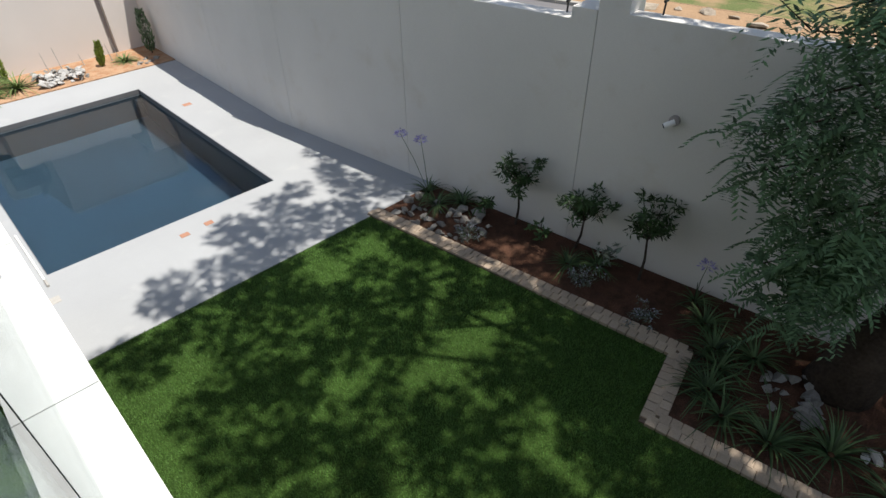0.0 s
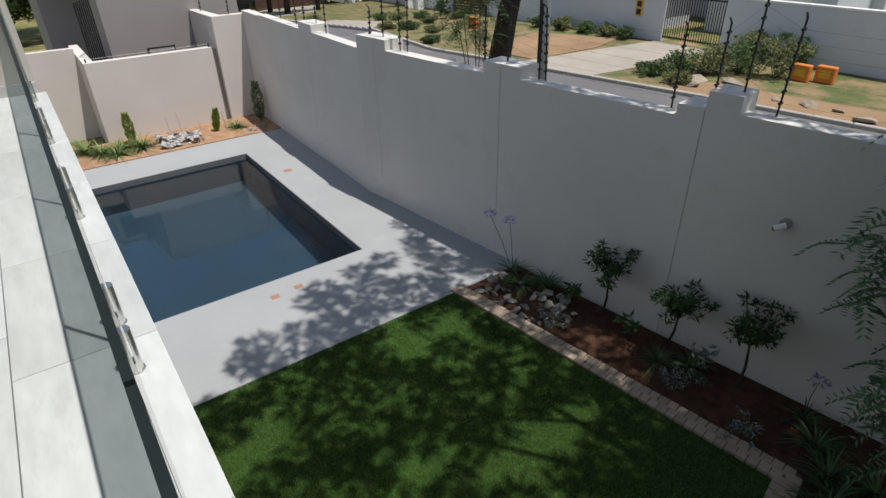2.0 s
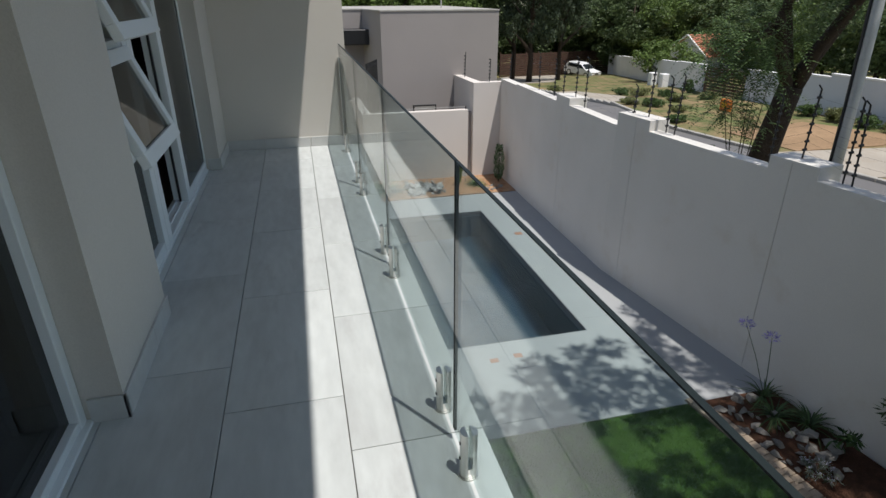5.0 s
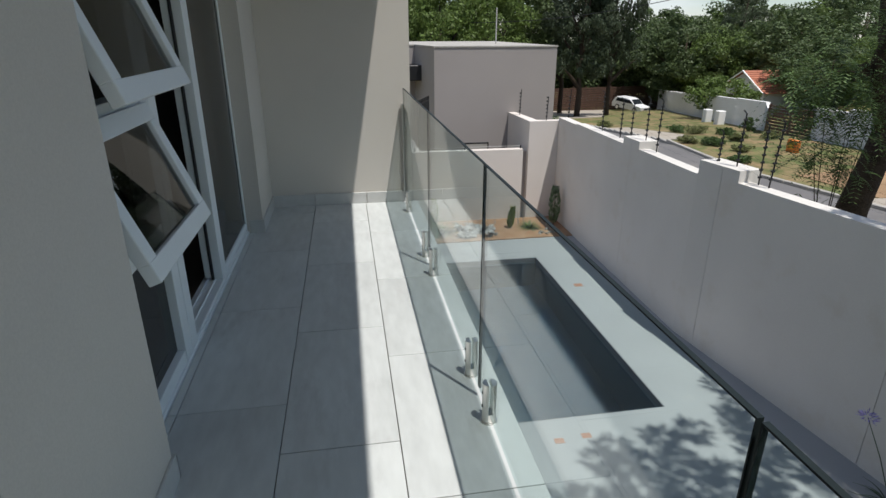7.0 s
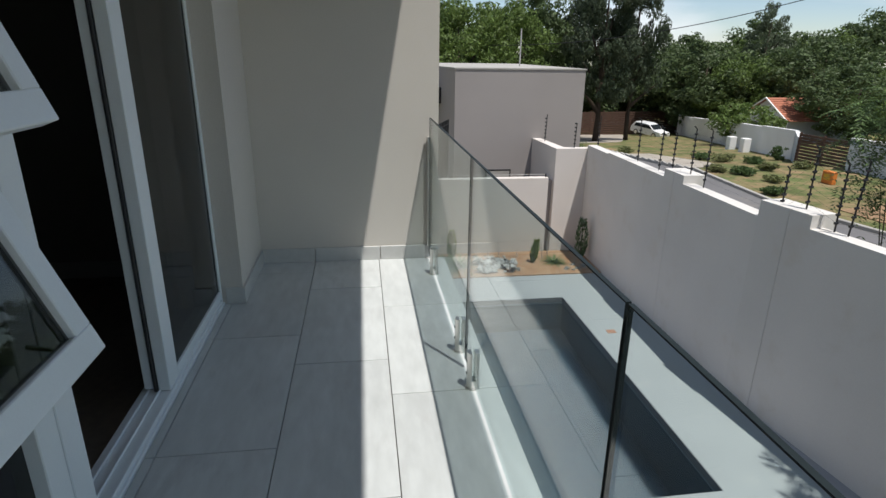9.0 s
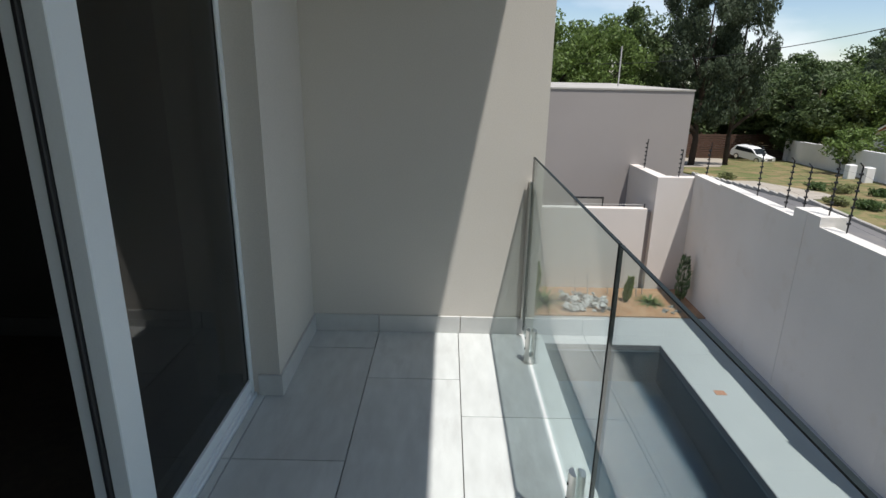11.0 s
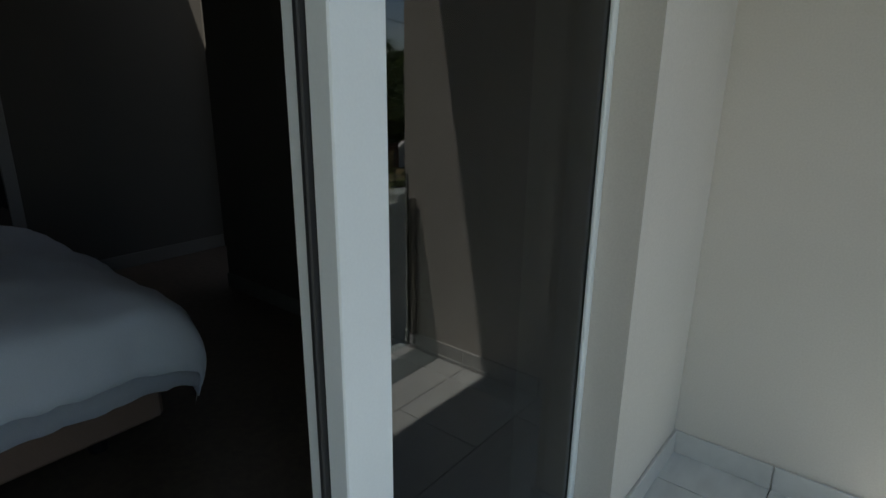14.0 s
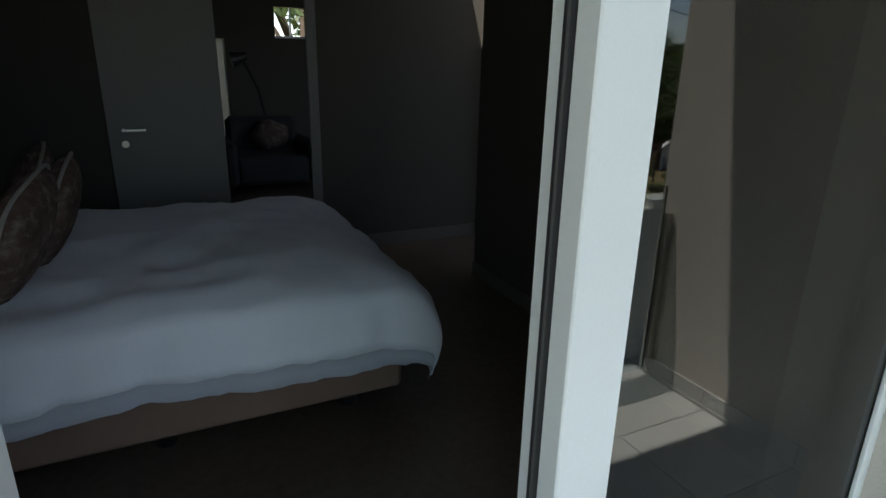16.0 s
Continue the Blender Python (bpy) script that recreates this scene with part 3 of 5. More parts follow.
bar(lw, "window_frame", -10.12, -10.07, 6.15, 6.62, 1.89, 1.92)
bar(lw, "window_frame", -10.12, -10.07, 6.375, 6.395, 1.92, 2.32)
so = thing("armchair", "dark charcoal upholstered armchair in the lounge", "armchair")
part("seat", bm_box(-8.9, -8.05, 5.25, 6.15, 0.10, 0.44, 0.06), DARKF, so, smooth=False)
part("backrest", bm_box(-9.1, -8.88, 5.25, 6.15, 0.10, 0.86, 0.06), DARKF, so)
part("armrest", bm_box(-9.0, -8.0, 5.12, 5.28, 0.10, 0.62, 0.05), DARKF, so)
part("armrest", bm_box(-9.0, -8.0, 6.12, 6.28, 0.10, 0.62, 0.05), DARKF, so)
for dx, dy in ((-8.95, 5.2), (-8.1, 5.2), (-8.95, 6.2), (-8.1, 6.2)):
    part("leg", bm_box(dx - 0.02, dx + 0.02, dy - 0.02, dy + 0.02, -0.022, 0.10), BLACK, so)
cu = thing("cushion", "dark patterned cushion leaning in the armchair", "cushion")
part("cover", bm_blob(-8.72, 5.78, 0.64, 0.10, 0.24, 0.20, 0.15, 3), CUSH, cu, smooth=True)
fl = thing("floor_lamp", "dark leaning floor lamp in the lounge", "floor lamp")
part("pole", bm_tube([(-9.3, 5.95, 0.0), (-9.3, 5.75, 1.2), (-9.25, 5.55, 1.6)], 0.02, 8), BLACK, fl)
part("base", bm_tube([(-9.3, 5.95, -0.022), (-9.3, 5.95, 0.01)], 0.15, 16), BLACK, fl)
part("shade", bm_tube([(-9.25, 5.62, 1.62), (-9.25, 5.42, 1.56)], [0.05, 0.11], 14), BLACK, fl)

# the bed
bed = thing("bed", "made bed with a white duvet hanging over a brown divan base", "bed")
part("divan_base", bm_box(-4.98, -3.12, 3.42, 5.42, 0.09, 0.34, 0.02), DIVAN, bed, "brown upholstered divan base")
for lx, ly in ((-4.85, 3.6), (-3.28, 3.6), (-4.85, 5.2), (-3.28, 5.2), (-3.28, 4.42)):
    part("leg", bm_tube([(lx, ly, -0.022), (lx, ly, 0.09)], [0.04, 0.055], 10), BLACK, bed)
part("headboard", bm_box(-5.0, -3.1, 3.30, 3.40, 0.0, 1.15, 0.03), DARKF, bed)
duv = bmesh.new()
NU, NV = 66, 76
grid = []
for i in range(NU + 1):
    row = []
    for k in range(NV + 1):
        u, v = -0.36 + i / NU * (1.90 + 0.72), k / NV * (2.07 + 0.42)
        # u runs across the bed from the near side, v along it to the foot; past the edge the cloth falls
        near, far, foot = max(0.0, -u), max(0.0, u - 1.90), max(0.0, v - 2.07)
        drop = max(near, far, foot) if min(max(near, far), foot) == 0 else min(0.66, 1.2 * math.hypot(max(near, far), foot) * 1.0)
        puff = 0.030 * noise.noise(Vector((u * 1.6, v * 1.4, 2.0))) + 0.020 * noise.noise(Vector((u * 6, v * 5, 5.0))) + 0.008 * noise.noise(Vector((u * 9 + 2 * v, v * 16, 3.0)))
        edge_round = 0.085 * math.exp(-5.5 * min(abs(u), abs(1.9 - u), abs(2.07 - v), 1.0))
        fold = (0.045 * noise.noise(Vector((v * 5.5, 3.0, 0.0))) + 0.018 * noise.noise(Vector((v * 15, 7.0, near * 3)))) * min(1, near * 4) + (0.05 * noise.noise(Vector((u * 6.0, 11.0, 0.0))) + 0.02 * noise.noise(Vector((u * 17, 5.0, foot * 3)))) * min(1, foot * 4)
        x = -3.07 - min(max(u, 0), 1.90) + near * (0.22 - 0.4 * foot) - far * 0.2 + (fold if near else 0) - foot * near * 0.5
        y = 3.42 + min(v, 2.07) + (foot * 0.9 - foot * foot * 1.9) * (1 - 1.6 * near) + (fold if foot else 0)
        z = 0.675 - drop * 0.98 + puff - edge_round + 0.02 * noise.noise(Vector((u * 3, v * 3, 9)))
        row.append(duv.verts.new((x, y, max(z, 0.08))))
    grid.append(row)
for _ in range(7):
    moved = {}
    for i in range(1, NU):
        for k in range(round(NV * 0.80), NV):
            if i < NU * 0.17 or i > NU * 0.83:
                moved[i, k] = (grid[i - 1][k].co + grid[i + 1][k].co + grid[i][k - 1].co + grid[i][k + 1].co) / 4
    for i in range(0, NU + 1):
        if i < NU * 0.17 or i > NU * 0.83:
            lo, hi = max(i - 1, 0), min(i + 1, NU)
            moved[i, NV] = (grid[lo][NV].co + grid[hi][NV].co + grid[i][NV - 1].co * 0.4 + grid[i][NV].co * 1.6) / 4
    for k in range(round(NV * 0.80), NV):
        for i, n in ((0, 1), (NU, NU - 1)):
            moved[i, k] = (grid[i][k - 1].co + grid[i][k + 1].co + grid[n][k].co * 0.4 + grid[i][k].co * 1.6) / 4
    for (i, k), co in moved.items():
        grid[i][k].co = co
dv = thing("duvet", "white linen duvet draped over the bed with a wavy hem", "duvet")
hem = bmesh.new()
hem_at = {}
for i in range(NU):
    for k in range(NV):
        ring = [grid[i][k], grid[i + 1][k], grid[i + 1][k + 1], grid[i][k + 1]]
        if i < 2 or i >= NU - 2 or k >= NV - 2:
            vs4 = []
            for vx in ring:
                if vx not in hem_at:
                    hem_at[vx] = hem.verts.new(vx.co)
                vs4.append(hem_at[vx])
            hem.faces.new(vs4)
        else:
            duv.faces.new(ring)
loose = [vx for vx in duv.verts if not vx.link_faces]
bmesh.ops.delete(duv, geom=loose, context="VERTS")
for one in (duv, hem):
    bmesh.ops.solidify(one, geom=list(one.faces), thickness=0.010)
part("cover", duv, LINEN, dv, smooth=True)
part("hem", hem, LINEN, dv, "stitched flat border of the duvet", True)
part("mattress", bm_box(-4.96, -3.10, 3.44, 5.38, 0.341, 0.55, 0.04), LINEN, bed)
for cx, cy, ry, s in ((-3.46, 4.03, 14, 0), (-3.86, 4.08, 6, 1), (-4.45, 3.9, -6, 2)):
    cc = thing("cushion", "dark patterned cushion with pale piping on the bed", "cushion", "cushions on the bed")
    cb = bmesh.new()
    bmesh.ops.create_icosphere(cb, subdivisions=3, radius=1.0)
    for vv in cb.verts:
        c = vv.co
        k = max(abs(c.x), abs(c.z)) or 1
        sq = 0.55 + 0.45 * (math.hypot(c.x, c.z) / k if k else 1)
        vv.co = Vector((c.x * 0.235 * sq, c.y * 0.09, c.z * 0.235 * sq))
    ob = part("cover", cb, CUSH, cc, smooth=True)
    pp = [(0.24 * math.copysign(abs(math.cos(a)) ** 0.5, math.cos(a)), 0, 0.24 * math.copysign(abs(math.sin(a)) ** 0.5, math.sin(a))) for a in (2 * math.pi * q / 28 for q in range(29))]
    part("piping", bm_tube(pp, 0.008, 6), PIPING, cc, "pale corded edge")
    cc.matrix_basis = pose(cx, cy, 0.88, -22, ry, 12 * (s - 1))

# ---- garden things ----
for x, y, k in ((3.86, 11.98, 1.35), (1.74, 7.40, 1.0), (2.13, 7.44, 1.0)):
    t = thing("skimmer_lid", "small terracotta access lid set in the deck", "access lid", "deck lids")
    part("lid", bm_box(x - 0.065 * k, x + 0.065 * k, y - 0.05 * k, y + 0.05 * k, G - 0.002, G + 0.006, 0.002), RED, t)

po = thing("pool_pole", "thin white pole lying along the edge of the pool", "pole")
part("tube", bm_tube([(-0.03, 9.15, G + 0.016), (-0.02, 7.72, G + 0.016)], 0.014, 8), WHITE, po)
part("grip", bm_tube([(-0.02, 7.72, G + 0.016), (-0.02, 7.56, G + 0.016)], 0.018, 8), KERB, po)
dn = thing("deck_drain", "small grey drain cover set in the deck", "drain cover")
part("cover", bm_box(-0.13, 0.02, 7.14, 7.29, G - 0.002, G + 0.005, 0.002), KERB, dn)

LEAFD = leaf_mat("shrub_leaf", (0.045, 0.085, 0.030), 0.25)
LEAFS = leaf_mat("strap_leaf", (0.07, 0.115, 0.045), 0.25)
LEAFT = leaf_mat("acacia_leaf", (0.125, 0.205, 0.105), 0.4)
LEAFC = leaf_mat("conifer_leaf", (0.21, 0.27, 0.05), 0.25)
PURPLE = leaf_mat("agapanthus_flower", (0.36, 0.32, 0.60), 0.4, 0.2)
PALEF = leaf_mat("pale_flower", (0.42, 0.42, 0.50), 0.3, 0.2)
GREYL = leaf_mat("silver_leaf", (0.16, 0.19, 0.15), 0.25)


def strap_plant(name, label, x, y, n, length, material, z=G, seed=0, wide=0.014, category="plant", parent=None):
    """A tuft of arching strap leaves."""
    rng = np.random.default_rng(seed + 11)
    b = bmesh.new()
    for i in range(n):
        a, lift, ln = rng.uniform(0, 6.28), rng.uniform(0.5, 1.35), length * rng.uniform(0.6, 1.1)
        d, s = Vector((math.cos(a), math.sin(a), 0)), Vector((-math.sin(a), math.cos(a), 0))
        prev = None
        for k in range(5):
            f = k / 4
            p = Vector((x, y, z)) + d * (0.03 + ln * f * math.cos(lift) + ln * 0.25 * f * f) + Vector((0, 0, ln * (math.sin(lift) * f - 0.62 * f * f * (1.5 - lift * 0.6))))
            p.z = max(p.z, z + 0.01)
            w = wide * (1 - f * 0.85) * rng.uniform(0.9, 1.1)
            now = (b.verts.new(p + s * w), b.verts.new(p - s * w))
            if prev:
                b.faces.new((prev[0], prev[1], now[1], now[0]))
            prev = now
    if parent:
        return part("leaves", b, material, parent, smooth=True)
    t = thing(name, label, category)
    part("leaves", b, material, t, smooth=True)
    return t


def leaf_clump(centres, per, radius, size, rng, flat=0.7, slim=0.4):
    """Leaf centres and axes scattered round each clump's centre, pointing outwards."""
    c = np.repeat(np.asarray(centres, float), per, 0)
    d = directions(len(c), rng)
    d[:, 2] *= flat
    p = c + d * radius * rng.uniform(0.3, 1.0, (len(c), 1)) ** 0.6
    v = d + directions(len(c), rng) * 0.7
    v /= np.linalg.norm(v, axis=1)[:, None]
    u = np.cross(v, directions(len(c), rng))
    u /= np.linalg.norm(u, axis=1)[:, None]
    s = size * rng.uniform(0.6, 1.25, (len(c), 1))
    return p, u * s * slim, v * s


def standard_shrub(x, y, top, lean, seed):
    rng = np.random.default_rng(seed)
    t = thing("standard_shrub", "small clipped shrub with glossy dark leaves on a bare stem", "shrub", "shrubs along the wall")
    stem = Vector((x, y, G - 0.02))
    fork = Vector((x + lean * 0.5, y + lean, G + (top - G) * 0.52))
    part("stem", bm_tube([stem, (stem + fork) / 2 + Vector((0.02, -0.015, 0)), fork], [0.020, 0.016, 0.012], 8), BARK, t)
    tips = []
    for i in range(11):
        a = 6.28 * i / 11 + rng.uniform(-0.3, 0.3)
        r, h = rng.uniform(0.12, 0.32), rng.uniform(0.08, 1.0) * (top - fork.z)
        tip = fork + Vector((math.cos(a) * r, math.sin(a) * r, h))
        part("branch", bm_tube([fork - Vector((0, 0, 0.02)), (fork + tip) / 2 + Vector((0, 0, 0.02)), tip], [0.008, 0.006, 0.004], 5), BARK, t)
        tips += [tip, (fork + tip) / 2 + Vector(rng.normal(size=3) * 0.05)]
    p, u, v = leaf_clump([list(q) for q in tips], 28, 0.105, 0.055, rng, 0.8, 0.44)
    quads("foliage", p, u, v, LEAFD, t)


standard_shrub(5.30, 4.15, G + 1.17, -0.02, 1)
standard_shrub(5.44, 3.20, G + 1.02, -0.10, 2)
standard_shrub(5.44, 2.22, G + 1.22, 0.02, 3)


def agapanthus(x, y, stems, seed, size=0.4):
    t = thing("agapanthus", "agapanthus with strappy leaves and purple flower heads on tall stems", "flowering plant", "agapanthus")
    strap_plant("", "", x, y, 34, size, LEAFS, seed=seed, wide=0.013, parent=t)
    rng = np.random.default_rng(seed)
    for hx, hy, hz in stems:
        top = Vector((hx, hy, hz))
        st = part("stem", bm_tube([(x, y, G), (Vector((x, y, G)) + top) / 2 + Vector((0.02, 0.02, 0.04)), top], [0.006, 0.005, 0.004], 6), LEAFS, t)
        d = directions(90, rng)
        d[:, 2] = np.abs(d[:, 2]) * 0.9 - 0.15
        s = rng.uniform(0.5, 1.0, (90, 1)) * 0.115
        u = np.cross(d, directions(90, rng)) * 0.018
        quads("flower_head", np.array(top) + d * s, u, d * 0.028, PURPLE, st)


agapanthus(5.02, 5.72, [(4.90, 6.18, G + 0.90), (4.98, 5.80, G + 0.89)], 5)
agapanthus(5.55, 1.52, [(5.60, 1.52, G + 0.52)], 6, 0.32)
for i, (x, y, ln) in enumerate(((4.86, 5.35, 0.34), (5.15, 5.10, 0.36), (4.37, 0.80, 0.42), (4.72, 0.84, 0.36), (4.16, 0.10, 0.46), (4.15, 0.55, 0.40), (5.12, 0.62, 0.38), (4.45, -0.35, 0.45), (4.30, -0.9, 0.42),
                                 (5.25, 1.25, 0.34), (4.95, 1.00, 0.36), (5.05, 3.05, 0.28), (5.30, 2.75, 0.26))):
    strap_plant("strap_plant", "tuft of arching dark green strap leaves in the mulch", x, y, 60, ln * 1.25, LEAFS, seed=20 + i)


def bedding(x, y, r, material, seed, label):
    rng = np.random.default_rng(seed)
    t = thing("bedding_plant", label, "flowering plant")
    tips = [[x + rng.normal() * r * 0.5, y + rng.normal() * r * 0.5, G + rng.uniform(0.03, 0.16)] for _ in range(22)]
    b = bmesh.new()
    for tip in tips:
        bm_tube([(x + (tip[0] - x) * 0.4, y + (tip[1] - y) * 0.4, G - 0.01), tip], [0.003, 0.002], 4, b)
    part("stems", b, LEAFS, t)
    p, u, v = leaf_clump(tips, 12, 0.06, 0.03, rng)
    quads("leaves", p, u, v, GREYL, t)
    p, u, v = leaf_clump([[a, c, z + 0.03] for a, c, z in tips], 6, 0.045, 0.014, rng, 0.6, 0.9)
    tagged(quads("flowers", p, u, v, material, t), "", "", "", "stuff")


bedding(4.58, 4.38, 0.22, PALEF, 41, "low silvery plant with tiny pale blue flowers")
bedding(4.90, 2.70, 0.24, PALEF, 42, "low silvery plant with tiny pale blue flowers")
bedding(4.80, 1.85, 0.22, PALEF, 43, "low silvery plant with tiny pale flowers")
for i, (x, y) in enumerate(((5.18, 3.62), (5.33, 2.68), (5.1, 4.6))):
    t = thing("foliage_plant", "small broad-leaved plant in the mulch", "plant")
    rng = np.random.default_rng(60 + i)
    part("stem", bm_tube([(x, y, G - 0.01), (x + 0.02, y, G + 0.32)], [0.008, 0.004], 6), BARK, t)
    p, u, v = leaf_clump([[x + rng.normal() * 0.07, y + rng.normal() * 0.07, G + rng.uniform(0.12, 0.36)] for _ in range(9)], 7, 0.09, 0.06, rng, 0.7, 0.6)
    quads("foliage", p, u, v, GREYL if i == 1 else LEAFD, t)


def rock_mesh(seed, material):
    b = bmesh.new()
    bm_blob(0, 0, 0, 1, 0.72, 0.42, 0.95, seed, 1, b)
    # two split faces
    for n in (Vector((0.3 + 0.1 * seed % 0.7, 0.5, 0.8)), Vector((-0.6, 0.2 + 0.13 * seed % 0.8, 0.5))):
        n.normalize()
        for v in b.verts:
            over = v.co.dot(n) - 0.30
            if over > 0:
                v.co -= n * over
    return mesh_of("rock", b, material)


ROCKS = [rock_mesh(s, ROCK) for s in range(5)]
STONES = [rock_mesh(s + 7, STONE) for s in range(4)]


def rocks(spots, meshes, seed, label, group, pile=0.0):
    rng = random.Random(seed)
    for x, y, s in spots:
        ob = new("rock", rng.choice(meshes))
        ob.matrix_basis = Matrix.Translation((x, y, G + s * 0.28 + pile * rng.random())) @ pose(0, 0, 0, rng.uniform(-35, 35), rng.uniform(-35, 35), rng.uniform(0, 360)) @ Matrix.Diagonal((s, s, s * rng.uniform(0.6, 1.0), 1))
        tagged(ob, label, "rock", group)


rr = random.Random(5)
rocks([(4.22 + rr.random() * 0.62 + 0.12 * k / 40, 5.70 - k / 40 * 1.25 + rr.uniform(-0.1, 0.1), rr.uniform(0.045, 0.12)) for k in range(44)], ROCKS, 1, "grey-brown slate rock piled at the bed's corner", "rocks by the agapanthus")
rocks([(5.0, 4.95, 0.17), (5.08, 4.72, 0.19), (4.9, 4.60, 0.14), (4.78, 4.30, 0.12)], ROCKS, 2, "large upright slate rock in the bed", "rocks by the agapanthus")
rocks([(4.50 + rr.random() * 0.75, 0.45 - rr.random() * 0.65, rr.uniform(0.05, 0.13)) for k in range(26)], ROCKS, 3, "slate rock at the foot of the tree", "rocks round the tree")
rocks([(4.45 + rr.random() * 0.9, -0.55 - rr.random() * 0.7, rr.uniform(0.05, 0.12)) for k in range(26)], STONES, 4, "pale stone at the foot of the tree", "rocks round the tree")
rocks([(1.95 + rr.random() * 1.0, 15.12 + rr.random() * 0.85, rr.uniform(0.06, 0.15)) for k in range(95)], STONES[:3] + ROCKS[:1], 5, "pale grey rock in the orange bed", "rocks beyond the pool", 0.16)
rocks([(4.05 + rr.random() * 0.7, 15.15 + rr.random() * 0.35, rr.uniform(0.05, 0.12)) for k in range(14)], ROCKS, 6, "grey rock in the orange bed", "rocks beyond the pool")

# security camera on the boundary wall
sc = thing("security_camera", "small white bullet security camera on the wall", "security camera")
wd = (WB1 - WK).normalized()
wn2 = Vector((-wd.y, wd.x)) * (-1 if -wd.y > 0 else 1)
cp = WK + wd * ((2.36 - WK.y) / wd.y)
c0 = Vector((cp.x, cp.y, -1.49))
n3 = Vector((wn2.x, wn2.y, 0))
part("junction_box", bm_tube([c0 + n3 * 0.0, c0 + n3 * 0.045], 0.06, 14), FARGREY, sc)
arm_end = c0 + n3 * 0.10
part("bracket", bm_tube([c0 + n3 * 0.04, arm_end], 0.015, 8), WHITE, sc)
aim = Vector((-0.55, 0.60, -0.35)).normalized()
part("barrel", bm_tube([arm_end - aim * 0.03, arm_end + aim * 0.09], 0.034, 14), WHITE, sc)
part("lens", bm_tube([arm_end + aim * 0.088, arm_end + aim * 0.096], 0.027, 14), RUBBER, sc)


def conifer(x, y, h, r, seed, material, lean=0.0):
    rng = np.random.default_rng(seed)
    t = thing("conifer", "small upright conifer in the bed by the pool", "conifer", "conifers beyond the pool")
    part("trunk", bm_tube([(x, y, G), (x + lean * 0.8, y, G + h * 0.8)], [0.018, 0.006], 6), BARK, t)
    z = rng.uniform(0.1, 1.0, 900)
    rad = r * (0.25 + 0.75 * np.sin(np.pi * np.clip(z * 0.92 + 0.03, 0, 1)) ** 0.7) * (1 + 0.08 * np.sin(z * 19 + 2)) * rng.uniform(0.35, 1.0, 900) ** 0.5
    a = rng.uniform(0, 6.28, 900)
    p = np.stack([x + lean * z + np.cos(a) * rad, y + np.sin(a) * rad, G + h * z], 1)
    v = np.stack([np.cos(a) * 0.4, np.sin(a) * 0.4, np.full(900, 0.9)], 1) + directions(900, rng) * 0.35
    u = np.cross(v, directions(900, rng))
    quads("foliage", p, u * 0.022, v * 0.045, material, t)


conifer(1.42, 16.15, 0.80, 0.125, 1, LEAFC)
conifer(3.42, 15.75, 0.62, 0.10, 2, LEAFC, 0.08)
conifer(4.70, 15.85, 1.10, 0.16, 3, LEAFT)
for i, (x, y, ln) in enumerate(((0.65, 15.75, 0.68), (1.55, 15.6, 0.7), (0.95, 15.45, 0.6), (0.35, 16.1, 0.62), (1.15, 15.9, 0.5), (3.95, 15.7, 0.4))):
    strap_plant("strap_plant", "tuft of arching green strap leaves in orange soil", x, y, 80, ln, leaf_mat("strap_leaf_sunny", (0.13, 0.18, 0.06), 0.25) if i == 0 else bpy.data.materials["strap_leaf_sunny"], seed=80 + i, wide=0.022)
for x, y, h in ((2.35, 16.05, 0.55), (2.62, 16.0, 0.62), (3.15, 16.2, 0.3), (3.75, 16.0, 0.45), (3.95, 16.2, 0.5)):
    t = thing("bare_stake", "thin bare stick standing in the soil", "stick", "sticks beyond the pool")
    part("stick", bm_tube([(x, y, G), (x - 0.05, y, G + h)], [0.012, 0.007], 6), STONE, t)

# gate hinge posts and wires on the low wall
hw = thing("wall_wire", "thin wire strung along the low wall on two small brackets", "wire")
for x in (1.0, 3.93):
    part("bracket", bm_tube([(x, 16.72, -1.576), (x, 16.72, -1.48)], 0.018, 8), BLACK, hw)
part("wire", bm_tube([(1.0, 16.72, -1.50), (3.93, 16.72, -1.50)], 0.005, 5), STEEL, hw)
rl = thing("palisade_fence", "black steel palisade fence behind the low wall", "fence")
for k in range(8):
    a = k / 7
    part("post", bm_tube([(1.19 + 0.44 * a, 17.3 + 1.15 * a, G - 0.2), (1.19 + 0.44 * a, 17.3 + 1.15 * a, -0.30)], 0.020, 6), BLACK, rl)
part("rail", bm_tube([(1.19, 17.3, -0.42), (1.63, 18.45, -0.42)], 0.016, 6), BLACK, rl)

# neighbouring flat-roofed building
nb = thing("flat_building", "grey plastered flat-roofed building behind the low wall", "building")
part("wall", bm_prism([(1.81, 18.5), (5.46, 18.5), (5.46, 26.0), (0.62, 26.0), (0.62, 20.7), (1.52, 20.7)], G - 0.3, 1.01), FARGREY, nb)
part("roof_edge", bm_prism([(1.79, 18.48), (5.48, 18.48), (5.48, 26.02), (0.60, 26.02), (0.60, 20.68), (1.50, 20.68)], 1.012, 1.05), KERB, nb)
wnb = part("window", bm_box(2.72, 3.46, 18.455, 18.499, -2.30, -1.70, 0.004), BLACK, nb, "dark low window with a steel frame")
part("pane", bm_box(2.76, 3.42, 18.445, 18.454, -2.24, -1.75), KERB, wnb)
part("awning", bm_box(0.78, 1.68, 19.9, 20.68, 0.0, 0.46, 0.02), BLACK, nb, "dark recessed window hood")
an = thing("aerial_pole", "thin pale aerial pole behind the flat roof", "pole")
part("pole", bm_tube([(4.25, 21.0, 1.05), (4.25, 21.0, 2.15)], 0.022, 6), STONE, an)

# ---- electric fence on the boundary wall ----

